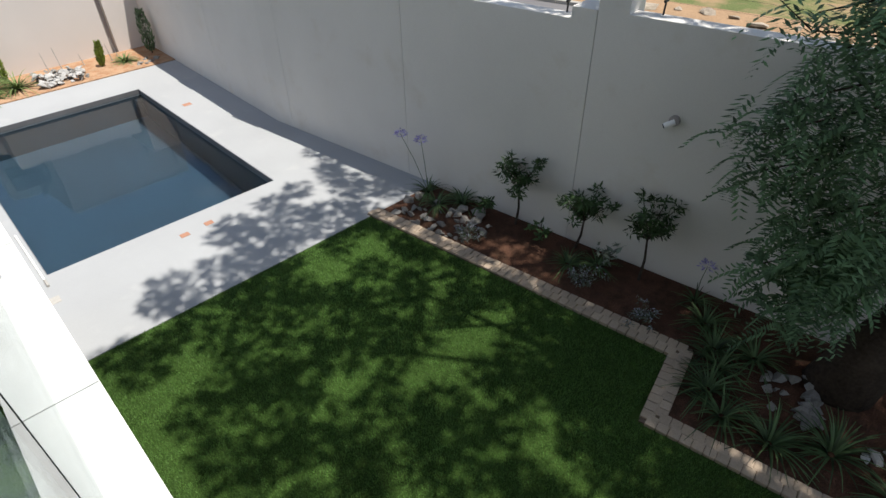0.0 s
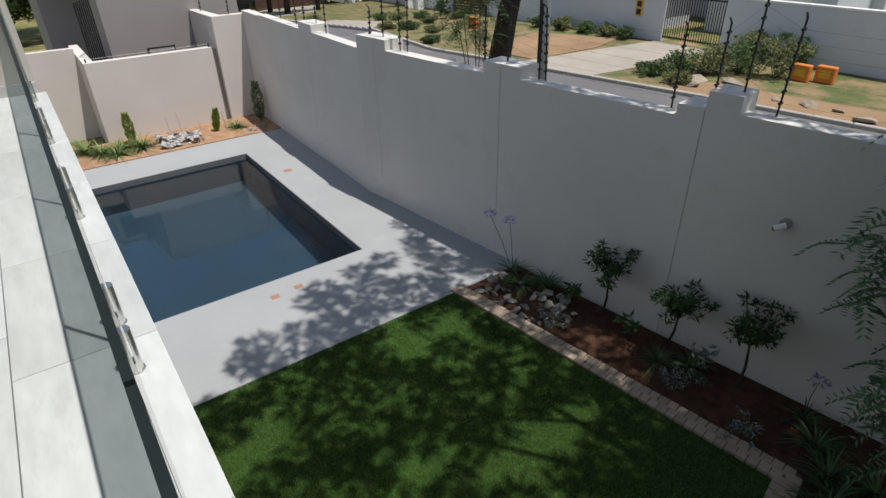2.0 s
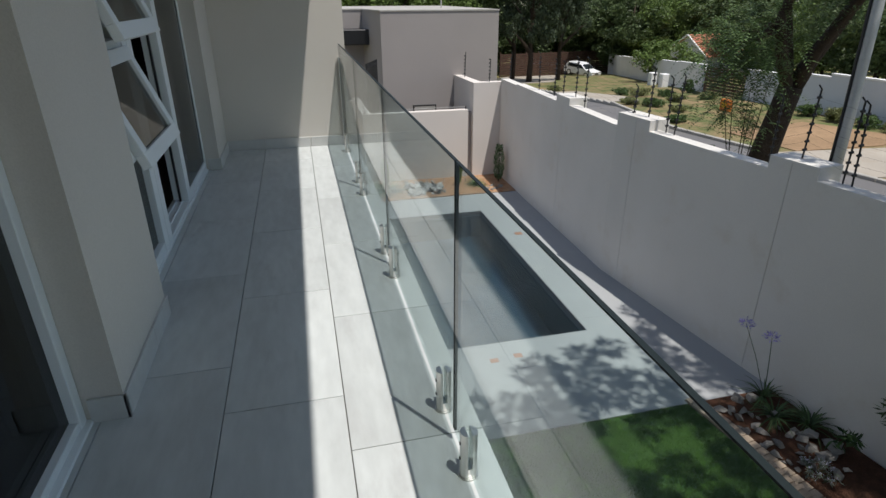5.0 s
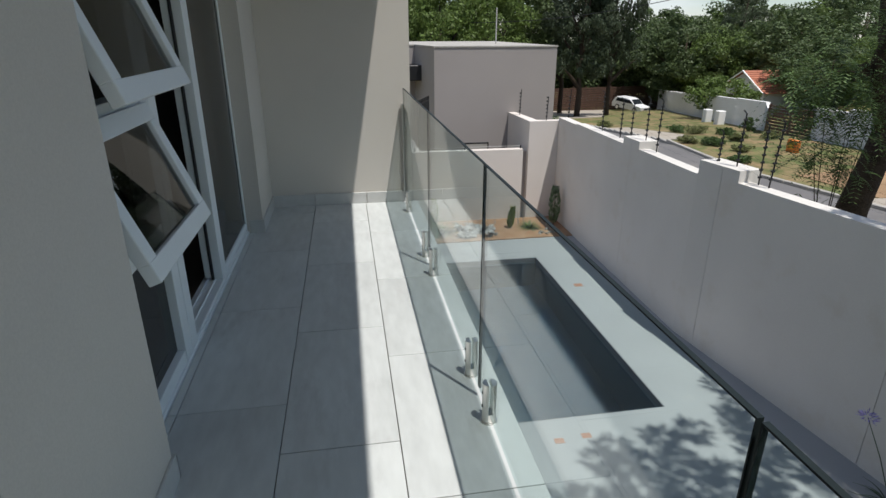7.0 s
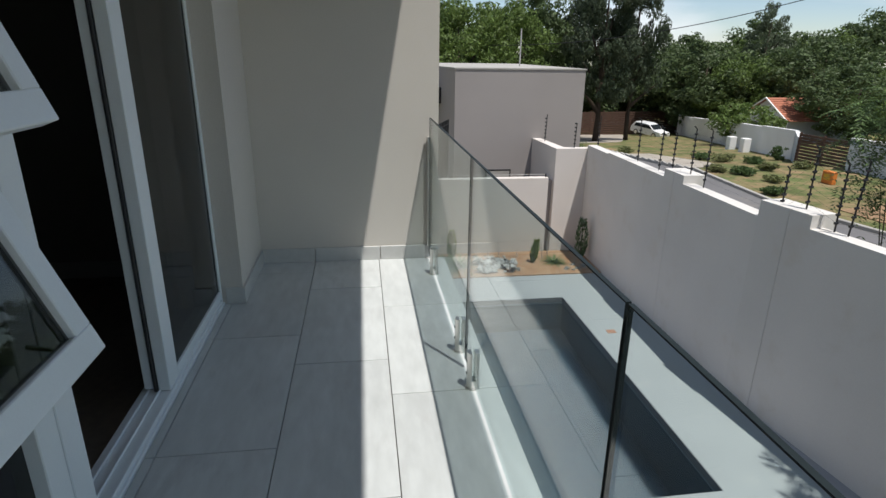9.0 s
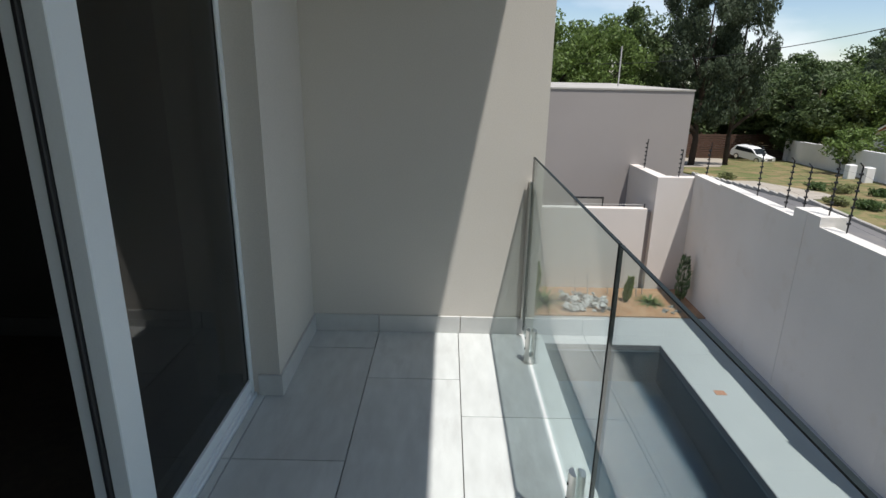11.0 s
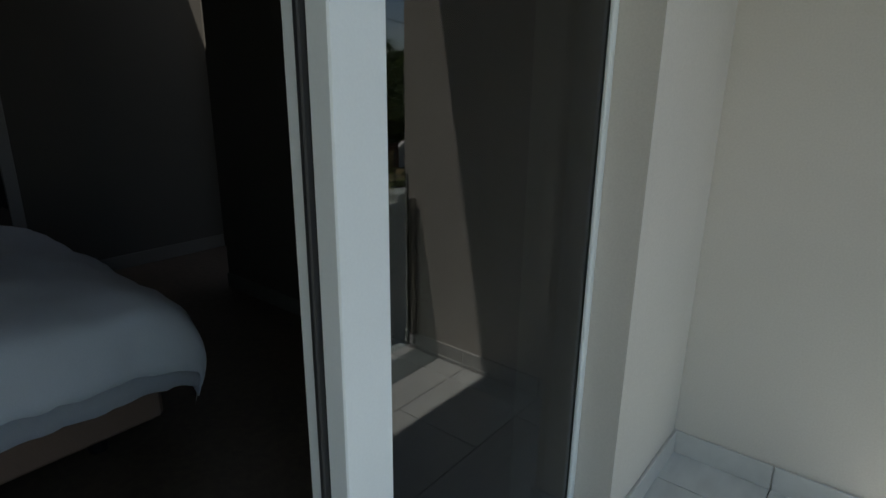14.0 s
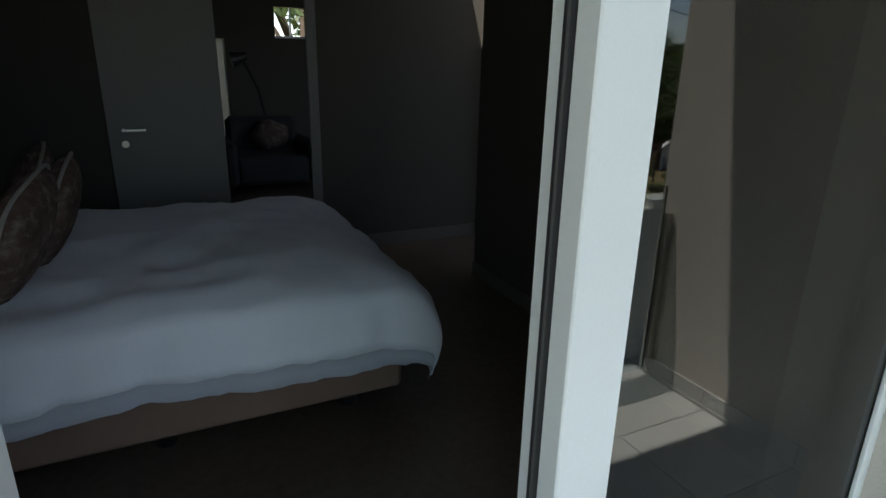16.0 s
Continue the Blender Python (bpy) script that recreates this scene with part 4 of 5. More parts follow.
def fence_post(y, h, tilt, second=False):
    p = (WA0 + (WK - WA0) * ((y - WA0.y) / (WK.y - WA0.y))) if y > WK.y else (WK + wd * ((y - WK.y) / wd.y))
    base = -0.72 if y > 11.93 and not 11.93 < y < 12.62 else -0.70
    for y0, y1, top in ((12.62, 11.93, -0.56), (9.70, 9.02, -0.47), (6.71, 6.02, -0.468), (3.44, 3.08, -0.305), (9.02, 6.71, -0.645), (6.02, 3.75, -0.63), (3.75, 3.44, -0.50), (3.08, 0.55, -0.49), (11.93, 9.70, -0.705)):
        if y1 <= y <= y0:
            base = top
    t = thing("fence_post", "black electric-fence post with insulators on the boundary wall", "fence post", "electric fence posts")
    foot = Vector((p.x + 0.19, p.y, base - 0.12))
    top = foot + Vector((0.03, tilt, h + 0.12))
    part("rod", bm_tube([foot, top, top + Vector((-0.05, tilt * 0.2, 0.05))], 0.011, 6), BLACK, t)
    for k in range(7):
        q = foot + (top - foot) * (0.24 + 0.11 * k)
        part("insulator", bm_tube([q + Vector((-0.028, 0, 0.0)), q + Vector((0.02, 0, 0.005))], [0.016, 0.02], 6), BLACK, t)
    return [foot + (top - foot) * (0.24 + 0.11 * k) for k in range(7)]


lines = []
for y, h, tilt in ((14.15, 0.85, 0.10), (13.2, 0.80, 0.05), (12.70, 0.78, 0.05), (12.05, 0.78, 0.06), (11.60, 0.95, 0.02), (9.72, 0.68, 0.0), (9.32, 0.78, 0.03), (8.86, 0.85, 0.05), (8.68, 0.92, -0.03), (6.88, 0.85, 0.04), (6.44, 0.85, 0.0), (5.86, 0.95, 0.04),
                   (5.74, 0.92, 0.10), (3.93, 0.90, 0.0), (3.48, 0.85, 0.0), (3.18, 0.95, 0.0), (2.82, 0.95, -0.02), (0.9, 0.9, 0.0)):
    lines.append(fence_post(y, h, tilt))
fw = thing("fence_wire", "thin taut wires between the fence posts", "wire")
for k in range(7):
    part("wire", bm_tube([ln[k] for ln in lines], 0.0011, 4), BLACK, fw)
for x, y, h in ((4.22, 17.9, 0.72), (4.62, 16.72, 0.62), (5.25, 16.72, 0.80)):
    t = thing("fence_post", "black electric-fence post with insulators on the pier wall", "fence post", "electric fence posts")
    part("rod", bm_tube([(x, y, -0.95), (x + 0.03, y, -0.83 + h)], 0.013, 6), BLACK, t)
    for k in range(6):
        part("insulator", bm_tube([(x - 0.02, y, -0.72 + 0.1 * k), (x + 0.03, y, -0.72 + 0.1 * k)], 0.02, 6), BLACK, t)

# ---- the garden tree: leaning trunk, limbs, feathery leaves, wide crown ----
def fronds(tips, per, spread, length, rng, droop=0.5, pairs=9, leaflet=0.030):
    """Feathery compound leaves: leaflets in pairs along drooping stalks. Returns centres and axes."""
    cs, us, vs = [], [], []
    for tip in tips:
        for _ in range(per):
            a = rng.uniform(0, 6.28)
            base = np.array(tip) + rng.normal(size=3) * spread
            d = np.array([math.cos(a), math.sin(a), rng.uniform(-0.9, 0.35)])
            d /= np.linalg.norm(d)
            side = np.cross(d, [0, 0, 1.0])
            side /= np.linalg.norm(side)
            ln = length * rng.uniform(0.7, 1.2)
            for k in range(pairs):
                f = (k + 1) / pairs
                p = base + d * ln * f + np.array([0, 0, -droop * ln * f * f])
                s = leaflet * (1 - 0.5 * abs(f - 0.45)) * 1.2
                for sg in (-1, 1):
                    v = side * sg + d * 0.45 + np.array([0, 0, -0.2])
                    v /= np.linalg.norm(v)
                    cs.append(p + v * s)
                    vs.append(v * s)
                    us.append(d * s * 0.55)
    return cs, us, vs


tree = thing("garden_tree", "leaning feathery-leaved tree with dark bark in the mulched bed", "tree")
T = [Vector(p) for p in ((5.36, -0.12, G - 0.1), (5.48, -0.28, -2.85), (5.60, -0.50, -2.0), (5.64, -0.68, -0.8), (5.40, -0.55, 1.2), (4.90, -0.1, 2.6))]
part("trunk", bm_tube(T, [0.34, 0.26, 0.22, 0.18, 0.14, 0.10], 14), BARK, tree, smooth=True)
limbs = []
rngt = np.random.default_rng(3)
for i, (start, pts) in enumerate(((5, ((4.2, 0.8, 4.2), (3.2, 2.2, 5.9))), (5, ((4.8, 1.4, 4.2), (4.6, 3.0, 5.9))), (4, ((4.0, -1.0, 3.6), (2.6, -1.6, 5.4))), (5, ((4.3, -1.4, 4.4), (3.6, -3.2, 6.0))),
                                  (4, ((5.0, 0.9, 2.9), (4.0, 1.6, 4.4), (2.4, 1.6, 5.6))), (5, ((5.6, 0.8, 4.6), (5.6, 2.6, 6.0))))):
    limbs.append(part("limb", bm_tube([T[start], *pts], [0.06, 0.035, 0.018, 0.012][: len(pts) + 1], 8), BARK, tree, smooth=True))
low_tips = []
for start, tip in ((-0.5, (4.95, 1.30, -1.05)), (-0.9, (4.90, 1.20, -1.35)), (-0.3, (4.80, 1.22, -0.70)), (-1.3, (4.95, 0.80, -1.75)), (-1.7, (4.80, 0.85, -2.15)), (-1.9, (4.95, 0.50, -2.20)), (-2.1, (4.80, 0.62, -2.55)),
                   (-1.4, (4.80, 0.48, -1.85)), (0.0, (4.90, 0.95, -0.22)), (0.2, (4.85, 1.16, 0.02)), (-0.5, (4.90, 0.65, -0.85)), (-1.0, (4.80, 0.32, -1.40)), (0.3, (5.00, 0.55, 0.15)), (-0.2, (5.10, 0.30, -0.45)), (-1.6, (5.10, 0.20, -2.0))):
    a, c = Vector((5.62, -0.60, start)), Vector(tip)
    b = a.lerp(c, 0.55) + Vector((0, 0, 0.22))
    part("branch", bm_tube([a, b, c], [0.030, 0.016, 0.006], 6), BARK, tree)
    for f in (0.25, 0.5, 0.75, 1.0):
        low_tips.append(list(b.lerp(c, f)))
cs, us, vs = fronds(low_tips, 15, 0.14, 0.27, rngt, 0.8, 8, 0.050)
quads("low_foliage", cs, us, vs, LEAFT, tree)
# bare twig
part("twig", bm_tube([(5.15, 0.35, -0.10), (4.80, 1.15, -0.10), (4.66, 1.55, 0.20)], [0.010, 0.007, 0.003], 5), BARK, tree)
# crown high over the lawn
crown = []
sh = 0.42
for i in range(17):
    for j in range(36):
        xs_, ys_, z = 0.30 + (i + rngt.uniform(-0.4, 0.4)) * sh, -3.2 + (j + rngt.uniform(-0.4, 0.4)) * sh, rngt.uniform(4.6, 6.4)
        ragged = 0.7 * noise.noise(Vector((xs_ * 1.1, ys_ * 1.1, 4.0)))
        dense = noise.noise(Vector((xs_ * 0.8, ys_ * 0.8, 1.3)))
        if xs_ < 0.16 or ys_ > 5.9 + 0.5 * xs_ + ragged or rngt.random() > (1.0 if (xs_ > 3.95 and ys_ < 5.3) or (xs_ > 2.6 and ys_ < 2.8) else 1.0 if dense > -0.12 else 0.72):
            continue
        crown.append([xs_ + 0.178 * (z - G), ys_ - 0.28 * (z - G), z])
for _ in range(150):
    crown.append([rngt.uniform(4.8, 7.6), rngt.uniform(-6.2, 0.2), rngt.uniform(4.6, 6.4)])
p, u, v = leaf_clump(crown, 120, 0.31, 0.094, rngt, 0.4, 0.6)
quads("crown", p, u, v, LEAFT, tree)

# ---- street: road, kerb, drive, verge ----
ZR = G - 0.19
FAR = [(20.2, -20), (18.3, -2), (16.6, 9.6), (14.4, 21.5), (14.9, 27.0), (15.7, 33.0), (17.2, 45.0), (17.5, 60.0)]
NEAR = [(15.0, -20), (13.2, -2), (11.5, 9.6), (9.3, 21.5), (9.6, 27.0), (10.4, 33.0), (11.8, 45.0), (12.2, 60.0)]
road = bmesh.new()
for p0, p1, q0, q1 in zip(FAR, FAR[1:], NEAR, NEAR[1:]):
    bm_prism([p0, p1, q1, q0], ZR - 5, [ZR + fall(p0[1]), ZR + fall(p1[1]), ZR + fall(q1[1]), ZR + fall(q0[1])], road)
setting("road", road, ASPHALT, "grey asphalt road outside the wall", "road")


def kerb_run(a, b, n):
    """Concrete kerb stones end to end."""
    a, b = Vector(a), Vector(b)
    d = (b - a) / n
    yaw = math.degrees(math.atan2(d.y, d.x))
    me = mesh_of("kerb_stone", bm_box(0.01, d.length - 0.01, -0.08, 0.08, -0.2, 0.12, 0.02), KERB)
    base = tagged(new("kerb"), "row of concrete kerb stones along the road", "kerb", "", "structure")
    for i in range(n):
        p = a + d * i
        piece("kerb_stone", me, base, pose(p.x, p.y, ZR + fall(p.y), 0, 0, yaw))


for p0, p1 in zip(FAR[1:6], FAR[2:7]):
    kerb_run((p0[0] + 0.09, p0[1]), (p1[0] + 0.09, p1[1]), round(math.dist(p0, p1)))
EARTH = mat("bare_earth", (0.28, 0.185, 0.11), 0.95, 0.2, fine=12, broad=0.6, bump=0.6, dist=0.02, spec=0.1, dirt=(0.25, 0.17, 0.10), dirt_at=0.6)
GRASS2 = mat("mown_grass", (0.105, 0.125, 0.048), 0.95, 0.28, fine=16, broad=0.35, bump=0.7, dist=0.03, spec=0.1, dirt=(0.26, 0.185, 0.105), dirt_at=0.53)
setting("verge", bm_prism([(18.45, -2), (16.75, 9.6), (14.55, 21.5), (15.05, 27.0), (24.5, 27.0), (23.2, 14), (22.9, -2)], G - 0.5, G - 0.13), GRASS2, "dry mown grass verge across the road", "verge")
setting("verge", bm_prism([(15.05, 27.005), (17.4, 45), (17.7, 60), (22, 75), (44, 75), (33, 45), (28, 27.005)][::-1], G - 9, [G - 0.13 + fall(q) for q in (27, 45, 60, 75, 75, 45, 27)][::-1]), GRASS2, "dry mown grass verge falling away along the road", "verge")
setting("earth_strip", bm_prism([(18.25, -1), (16.45, 11.4), (18.2, 11.8), (19.9, -1)], G - 0.5, G - 0.105), EARTH, "orange bare earth beside the road", "verge")
setting("earth_patch", bm_prism([(16.3, 17.0), (16.0, 20.2), (20.6, 21.2), (22.2, 17.6), (20.0, 16.9)], G - 0.5, G - 0.10), EARTH, "worn bare earth patch on the verge", "verge")
setting("driveway", bm_prism([(15.95, 13.7), (15.4, 17.0), (19.2, 16.6), (22.95, 16.1), (22.95, 13.0), (19.6, 13.3)], G - 0.5, G - 0.085), CONCRETE, "pale concrete driveway up to a gate", "driveway")
setting("driveway", bm_prism([(17.8, 53.0), (20.5, 66.0), (26.0, 74.0), (33.0, 74.0), (30.0, 66.0), (24.0, 55.0)][::-1], G - 9, [G - 0.10 + fall(q) for q in (53, 66, 74, 74, 66, 55)][::-1]), CONCRETE, "pale dusty driveway beside the parked car", "driveway")
setting("driveway", bm_prism([(15.8, 32.0), (16.6, 39.0), (18.6, 39.0), (18.4, 32.0), (17.6, 29.4), (15.4, 29.0)], G - 6, [G - 0.09 + fall(q) for q in (32, 39, 39, 32, 29.4, 29)]), CONCRETE, "pale concrete driveway", "driveway")

# opposite boundary wall, stepped, with a gate
OPP = mat("cool_white_plaster", (0.56, 0.58, 0.60), 0.85, 0.06, fine=40, broad=0.4, bump=0.2, dirt=(0.52, 0.53, 0.53), dirt_at=0.68)
WALL_TOP, WALL_FALL = -2.70, -0.52
ow = tagged(new("opposite_wall"), "white plastered stepped garden wall across the road", "boundary wall", "", "structure")
for x0, y0, x1, y1, top in ((22.9, -6.0, 23.0, 2.0, -1.55), (23.0, 2.0, 23.05, 7.5, -1.60), (23.05, 7.5, 23.1, 13.2, -1.68), (23.1, 16.0, 23.0, 19.4, -1.66), (23.0, 19.4, 22.8, 22.4, -1.90), (22.8, 22.4, 22.5, 25.2, -2.05),
                            (22.5, 25.2, 22.25, 26.95, -2.2), (22.25, 26.95, 23.3, 27.95, -2.35), (23.0, 31.2, 24.6, 33.4, -2.75)):
    seg = part("wall_panel", bm_prism([(x0, y0), (x1, y1), (x1 + 0.22, y1), (x0 + 0.22, y0)], G - 5.5, top), OPP, ow)
    part("coping", bm_prism([(x0 - 0.03, y0), (x1 - 0.03, y1), (x1 + 0.25, y1), (x0 + 0.25, y0)], top + 0.002, top + 0.07), WHITE, seg)
part("wall_panel", bm_prism([(39.4, 71.0), (40.2, 71.0), (40.2, 71.8), (39.4, 71.8)], G - 5.5, -5.6), WHITE, ow)
for k in range(6):
    x0, y0, x1, y1 = 24.6 + 2.5 * k, 33.4 + 6.28 * k, 27.1 + 2.5 * k, 39.68 + 6.28 * k
    top, end = WALL_TOP + WALL_FALL * k, WALL_TOP + WALL_FALL * (k + 0.9)
    foot = [(x0, y0), (x1, y1), (x1 + 0.22, y1), (x0 + 0.22, y0)]
    seg = part("wall_panel", bm_prism(foot, G - 5.5, [top, end, end, top]), OPP, ow)
    part("coping", bm_prism([(x0 - 0.03, y0), (x1 - 0.03, y1), (x1 + 0.25, y1), (x0 + 0.25, y0)], -9.0, [top + 0.08, end + 0.08, end + 0.08, top + 0.08]), WHITE, seg)
for x, y in ((27.4, 43.2), (26.2, 39.9)):
    mb = thing("meter_box", "small pale utility pillar on the verge", "utility box", "utility pillars")
    part("box", bm_box(x - 0.28, x + 0.28, y - 0.25, y + 0.25, G - 0.2 + fall(y), G + 0.85 + fall(y), 0.03), WHITE, mb)
gt = thing("steel_gate", "black steel driveway gate between white walls", "gate")
part("rail", bm_box(23.15, 23.20, 13.25, 15.95, -1.85, -1.79), BLACK, gt)
part("rail", bm_box(23.15, 23.20, 13.25, 15.95, -3.50, -3.44), BLACK, gt)
for k in range(24):
    part("bar", bm_box(23.16, 23.19, 13.27 + k * 0.115, 13.30 + k * 0.115, -3.55, -1.70), BLACK, gt)
lg = thing("slatted_gate", "brown slatted timber gate in the white wall", "gate")
BROWN = mat("brown_timber", (0.085, 0.045, 0.03), 0.8, 0.2, fine=20, broad=2)
for k in range(9):
    part("slat", bm_prism([(23.30, 28.0), (22.98, 31.15), (23.03, 31.16), (23.35, 28.01)], G - 0.40 + k * 0.17, G - 0.27 + k * 0.17), BROWN, lg)
for x, y in ((23.36, 28.02), (23.2, 29.6), (23.04, 31.1)):
    part("post", bm_box(x, x + 0.1, y, y + 0.1, G - 1.0, G + 1.15), BROWN, lg)
YEL = mat("yellow_sign", (0.62, 0.36, 0.03), 0.6, 0.08)
sg = thing("warning_sign", "yellow warning sign with black markings on the white wall", "sign")
part("plate", bm_box(23.02, 23.068, 17.10, 17.45, -2.75, -2.05), YEL, sg)
part("marking", bm_box(23.012, 23.0195, 17.16, 17.39, -2.35, -2.12), BLACK, sg)
part("marking", bm_box(23.012, 23.0195, 17.16, 17.39, -2.68, -2.45), BLACK, sg)
ORANGE = mat("orange_plastic", (0.62, 0.19, 0.03), 0.6, 0.1)
for x, y in ((20.8, 8.85), (21.1, 8.2), (19.1, 24.3)):
    ob = thing("street_marker", "orange utility marker box on the verge", "utility box", "orange markers")
    part("box", bm_box(x - 0.12, x + 0.12, y - 0.30, y + 0.30, G - 0.13, G + 0.42, 0.03), ORANGE, ob)
    part("panel", bm_box(x - 0.128, x - 0.121, y - 0.17, y + 0.17, G + 0.04, G + 0.30), YEL, ob)

# houses across the road
ROOF = mat("grey_roof_tile", (0.14, 0.14, 0.15), 0.85, 0.15, fine=10, broad=1)
REDROOF = mat("red_roof_tile", (0.36, 0.13, 0.075), 0.85, 0.2, fine=9, broad=1)


def gable(x0, x1, y0, y1, eave, ridge, over, t, wallm, roofm, courses=9):
    """A gabled block with its ridge along x: walls, two tiled slopes, white verge boards."""
    ym = (y0 + y1) / 2
    b = bmesh.new()
    pts = [(y0, G - 0.3 + fall(y0)), (y1, G - 0.3 + fall(y0)), (y1, eave), (ym, ridge - 0.08), (y0, eave)]
    f, k = [b.verts.new((x0, y, z)) for y, z in pts], [b.verts.new((x1, y, z)) for y, z in pts]
    b.faces.new(f)
    b.faces.new(k[::-1])
    for i in range(5):
        b.faces.new((f[i], f[(i + 1) % 5], k[(i + 1) % 5], k[i]))
    bmesh.ops.recalc_face_normals(b, faces=b.faces)
    part("wall", b, wallm, t)
    for ys in (y0, y1):
        sgn = 1 if ys > ym else -1
        rf = bmesh.new()
        for c in range(courses):
            a0, a1 = c / courses, (c + 1.12) / courses
            q = [(ym + sgn * (abs(ys - ym) + over) * a, ridge - (ridge - eave) * a * (1 + over / abs(ys - ym))) for a in (a0, a1)]
            vs8 = [rf.verts.new((x, y, z + dz)) for x in (x0 - over, x1 + over) for (y, z), dz in ((q[0], 0.0), (q[1], 0.05), (q[1], 0.0), (q[0], -0.05))]
            for i in range(4):
                j = (i + 1) % 4
                rf.faces.new((vs8[i], vs8[j], vs8[4 + j], vs8[4 + i]))
            rf.faces.new(vs8[:4][::-1])
            rf.faces.new(vs8[4:])
        bmesh.ops.recalc_face_normals(rf, faces=rf.faces)
        tagged(part("roof", rf, roofm, t), "", "", "", "stuff")
        part("bargeboard", bm_tube([(x0 - over - 0.05, ym, ridge - 0.02), (x0 - over - 0.05, ys + sgn * over, eave - 0.02 - (ridge - eave) * over / abs(ys - ym))], 0.09, 4), WHITE, t)


h1 = thing("white_house", "white plastered house with a grey tiled gable across the road", "house")
gable(26.6, 28.6, 18.2, 21.8, -2.0, -1.12, 0.3, h1, OPP, ROOF)
part("upper_wall", bm_box(31.1, 38.0, 10.5, 24.0, G - 0.3, 3.2), OPP, h1)
wdw = part("window", bm_box(31.03, 31.09, 19.6, 21.0, -0.3, 1.0), BLACK, h1)
part("sill", bm_box(30.98, 31.095, 19.5, 21.1, -0.40, -0.31), WHITE, wdw)
wdw2 = part("window", bm_box(31.03, 31.09, 16.6, 17.8, -0.3, 1.0), BLACK, h1)
part("sill", bm_box(30.98, 31.095, 16.5, 17.9, -0.40, -0.31), WHITE, wdw2)
part("garage", bm_box(27.5, 31.09, 11.0, 16.6, G - 0.3, -0.9), OPP, h1)
part("garage_door", bm_box(27.42, 27.498, 12.0, 15.4, G - 0.1, -1.5), WHITE, h1)
part("roof", bm_prism([(30.8, 10.2), (38.4, 10.2), (38.4, 24.3), (30.8, 24.3)], 3.2, [3.4, 3.4, 3.4, 3.4]), ROOF, h1)
h2 = thing("tiled_house", "low house with a red tiled roof behind a white wall", "house")
gable(41.0, 50.0, 54.5, 61.0, -4.25, -2.45, 0.4, h2, OPP, REDROOF, 11)
h3 = thing("tiled_house", "house with a red tiled roof among the trees", "house")
gable(36.0, 42.0, 87.0, 92.0, -3.0, -1.0, 0.4, h3, OPP, REDROOF, 9)

# parked car: white sport utility
CARW = mat("white_car_paint", (0.80, 0.80, 0.80), 0.25, 0.01, bump=0)
CARG = mat("car_glass", (0.02, 0.025, 0.03), 0.08, 0.02, bump=0)
car = thing("parked_car", "white sport utility car parked by the road", "car")


def car_body(profile, half, material, name, parent, taper=0.0):
    b = bmesh.new()
    rows = []
    for w, k in ((-half, 0.0), (-half + 0.10, 1.0), (half - 0.10, 1.0), (half, 0.0)):
        rows.append([b.verts.new((px, w * (1 - taper * max(0, pz - 0.8)), pz * (1 if k else 0.97) + (0 if k else 0.01))) for px, pz in profile])
    for a, c in zip(rows, rows[1:]):
        for i in range(len(profile)):
            j = (i + 1) % len(profile)
            b.faces.new((a[i], a[j], c[j], c[i]))
    b.faces.new(rows[0][::-1])
    b.faces.new(rows[-1])
    bmesh.ops.recalc_face_normals(b, faces=b.faces)
    return part(name, b, material, parent)


car_body([(-2.2, 0.32), (2.2, 0.30), (2.28, 0.55), (2.2, 0.82), (1.15, 0.98), (0.45, 1.50), (-0.2, 1.60), (-1.7, 1.55), (-2.15, 1.05), (-2.25, 0.7)], 0.90, CARW, "body", car, 0.12)
for s in (-1, 1):
    b = bm_prism([(-1.75, 1.04), (0.95, 1.04), (0.40, 1.44), (-1.55, 1.46)], 0.0, 0.02)
    ob = part("side_window", b, CARG, car)
    ob.matrix_basis = Matrix.Translation((0, s * 0.865 - (0.01 if s < 0 else -0.01), 0)) @ pose(0, 0, 0, 90, 0, 0)
part("windscreen", bm_prism([(0.50, -0.72), (1.12, -0.78), (1.12, 0.78), (0.50, 0.72)], 1.02, [1.50, 1.02, 1.02, 1.50]), CARG, car)
for wx in (-1.35, 1.35):
    for s in (-1, 1):
        wh = part("wheel", bm_tube([(wx, s * 0.72, 0.34), (wx, s * 0.93, 0.34)], 0.34, 18), RUBBER, car)
        part("rim", bm_tube([(wx, s * 0.93, 0.34), (wx, s * 0.945, 0.34)], 0.22, 14), STEEL, wh)
for s in (-0.62, 0.62):
    part("headlight", bm_box(2.14, 2.285, s - 0.2, s + 0.2, 0.66, 0.80, 0.03), STEEL, car)
part("grille", bm_box(2.26, 2.30, -0.35, 0.35, 0.52, 0.72, 0.01), BLACK, car)
car.matrix_basis = pose(34.2, 69.0, G - 0.12 + fall(69.0), 0, 4.6, -66)

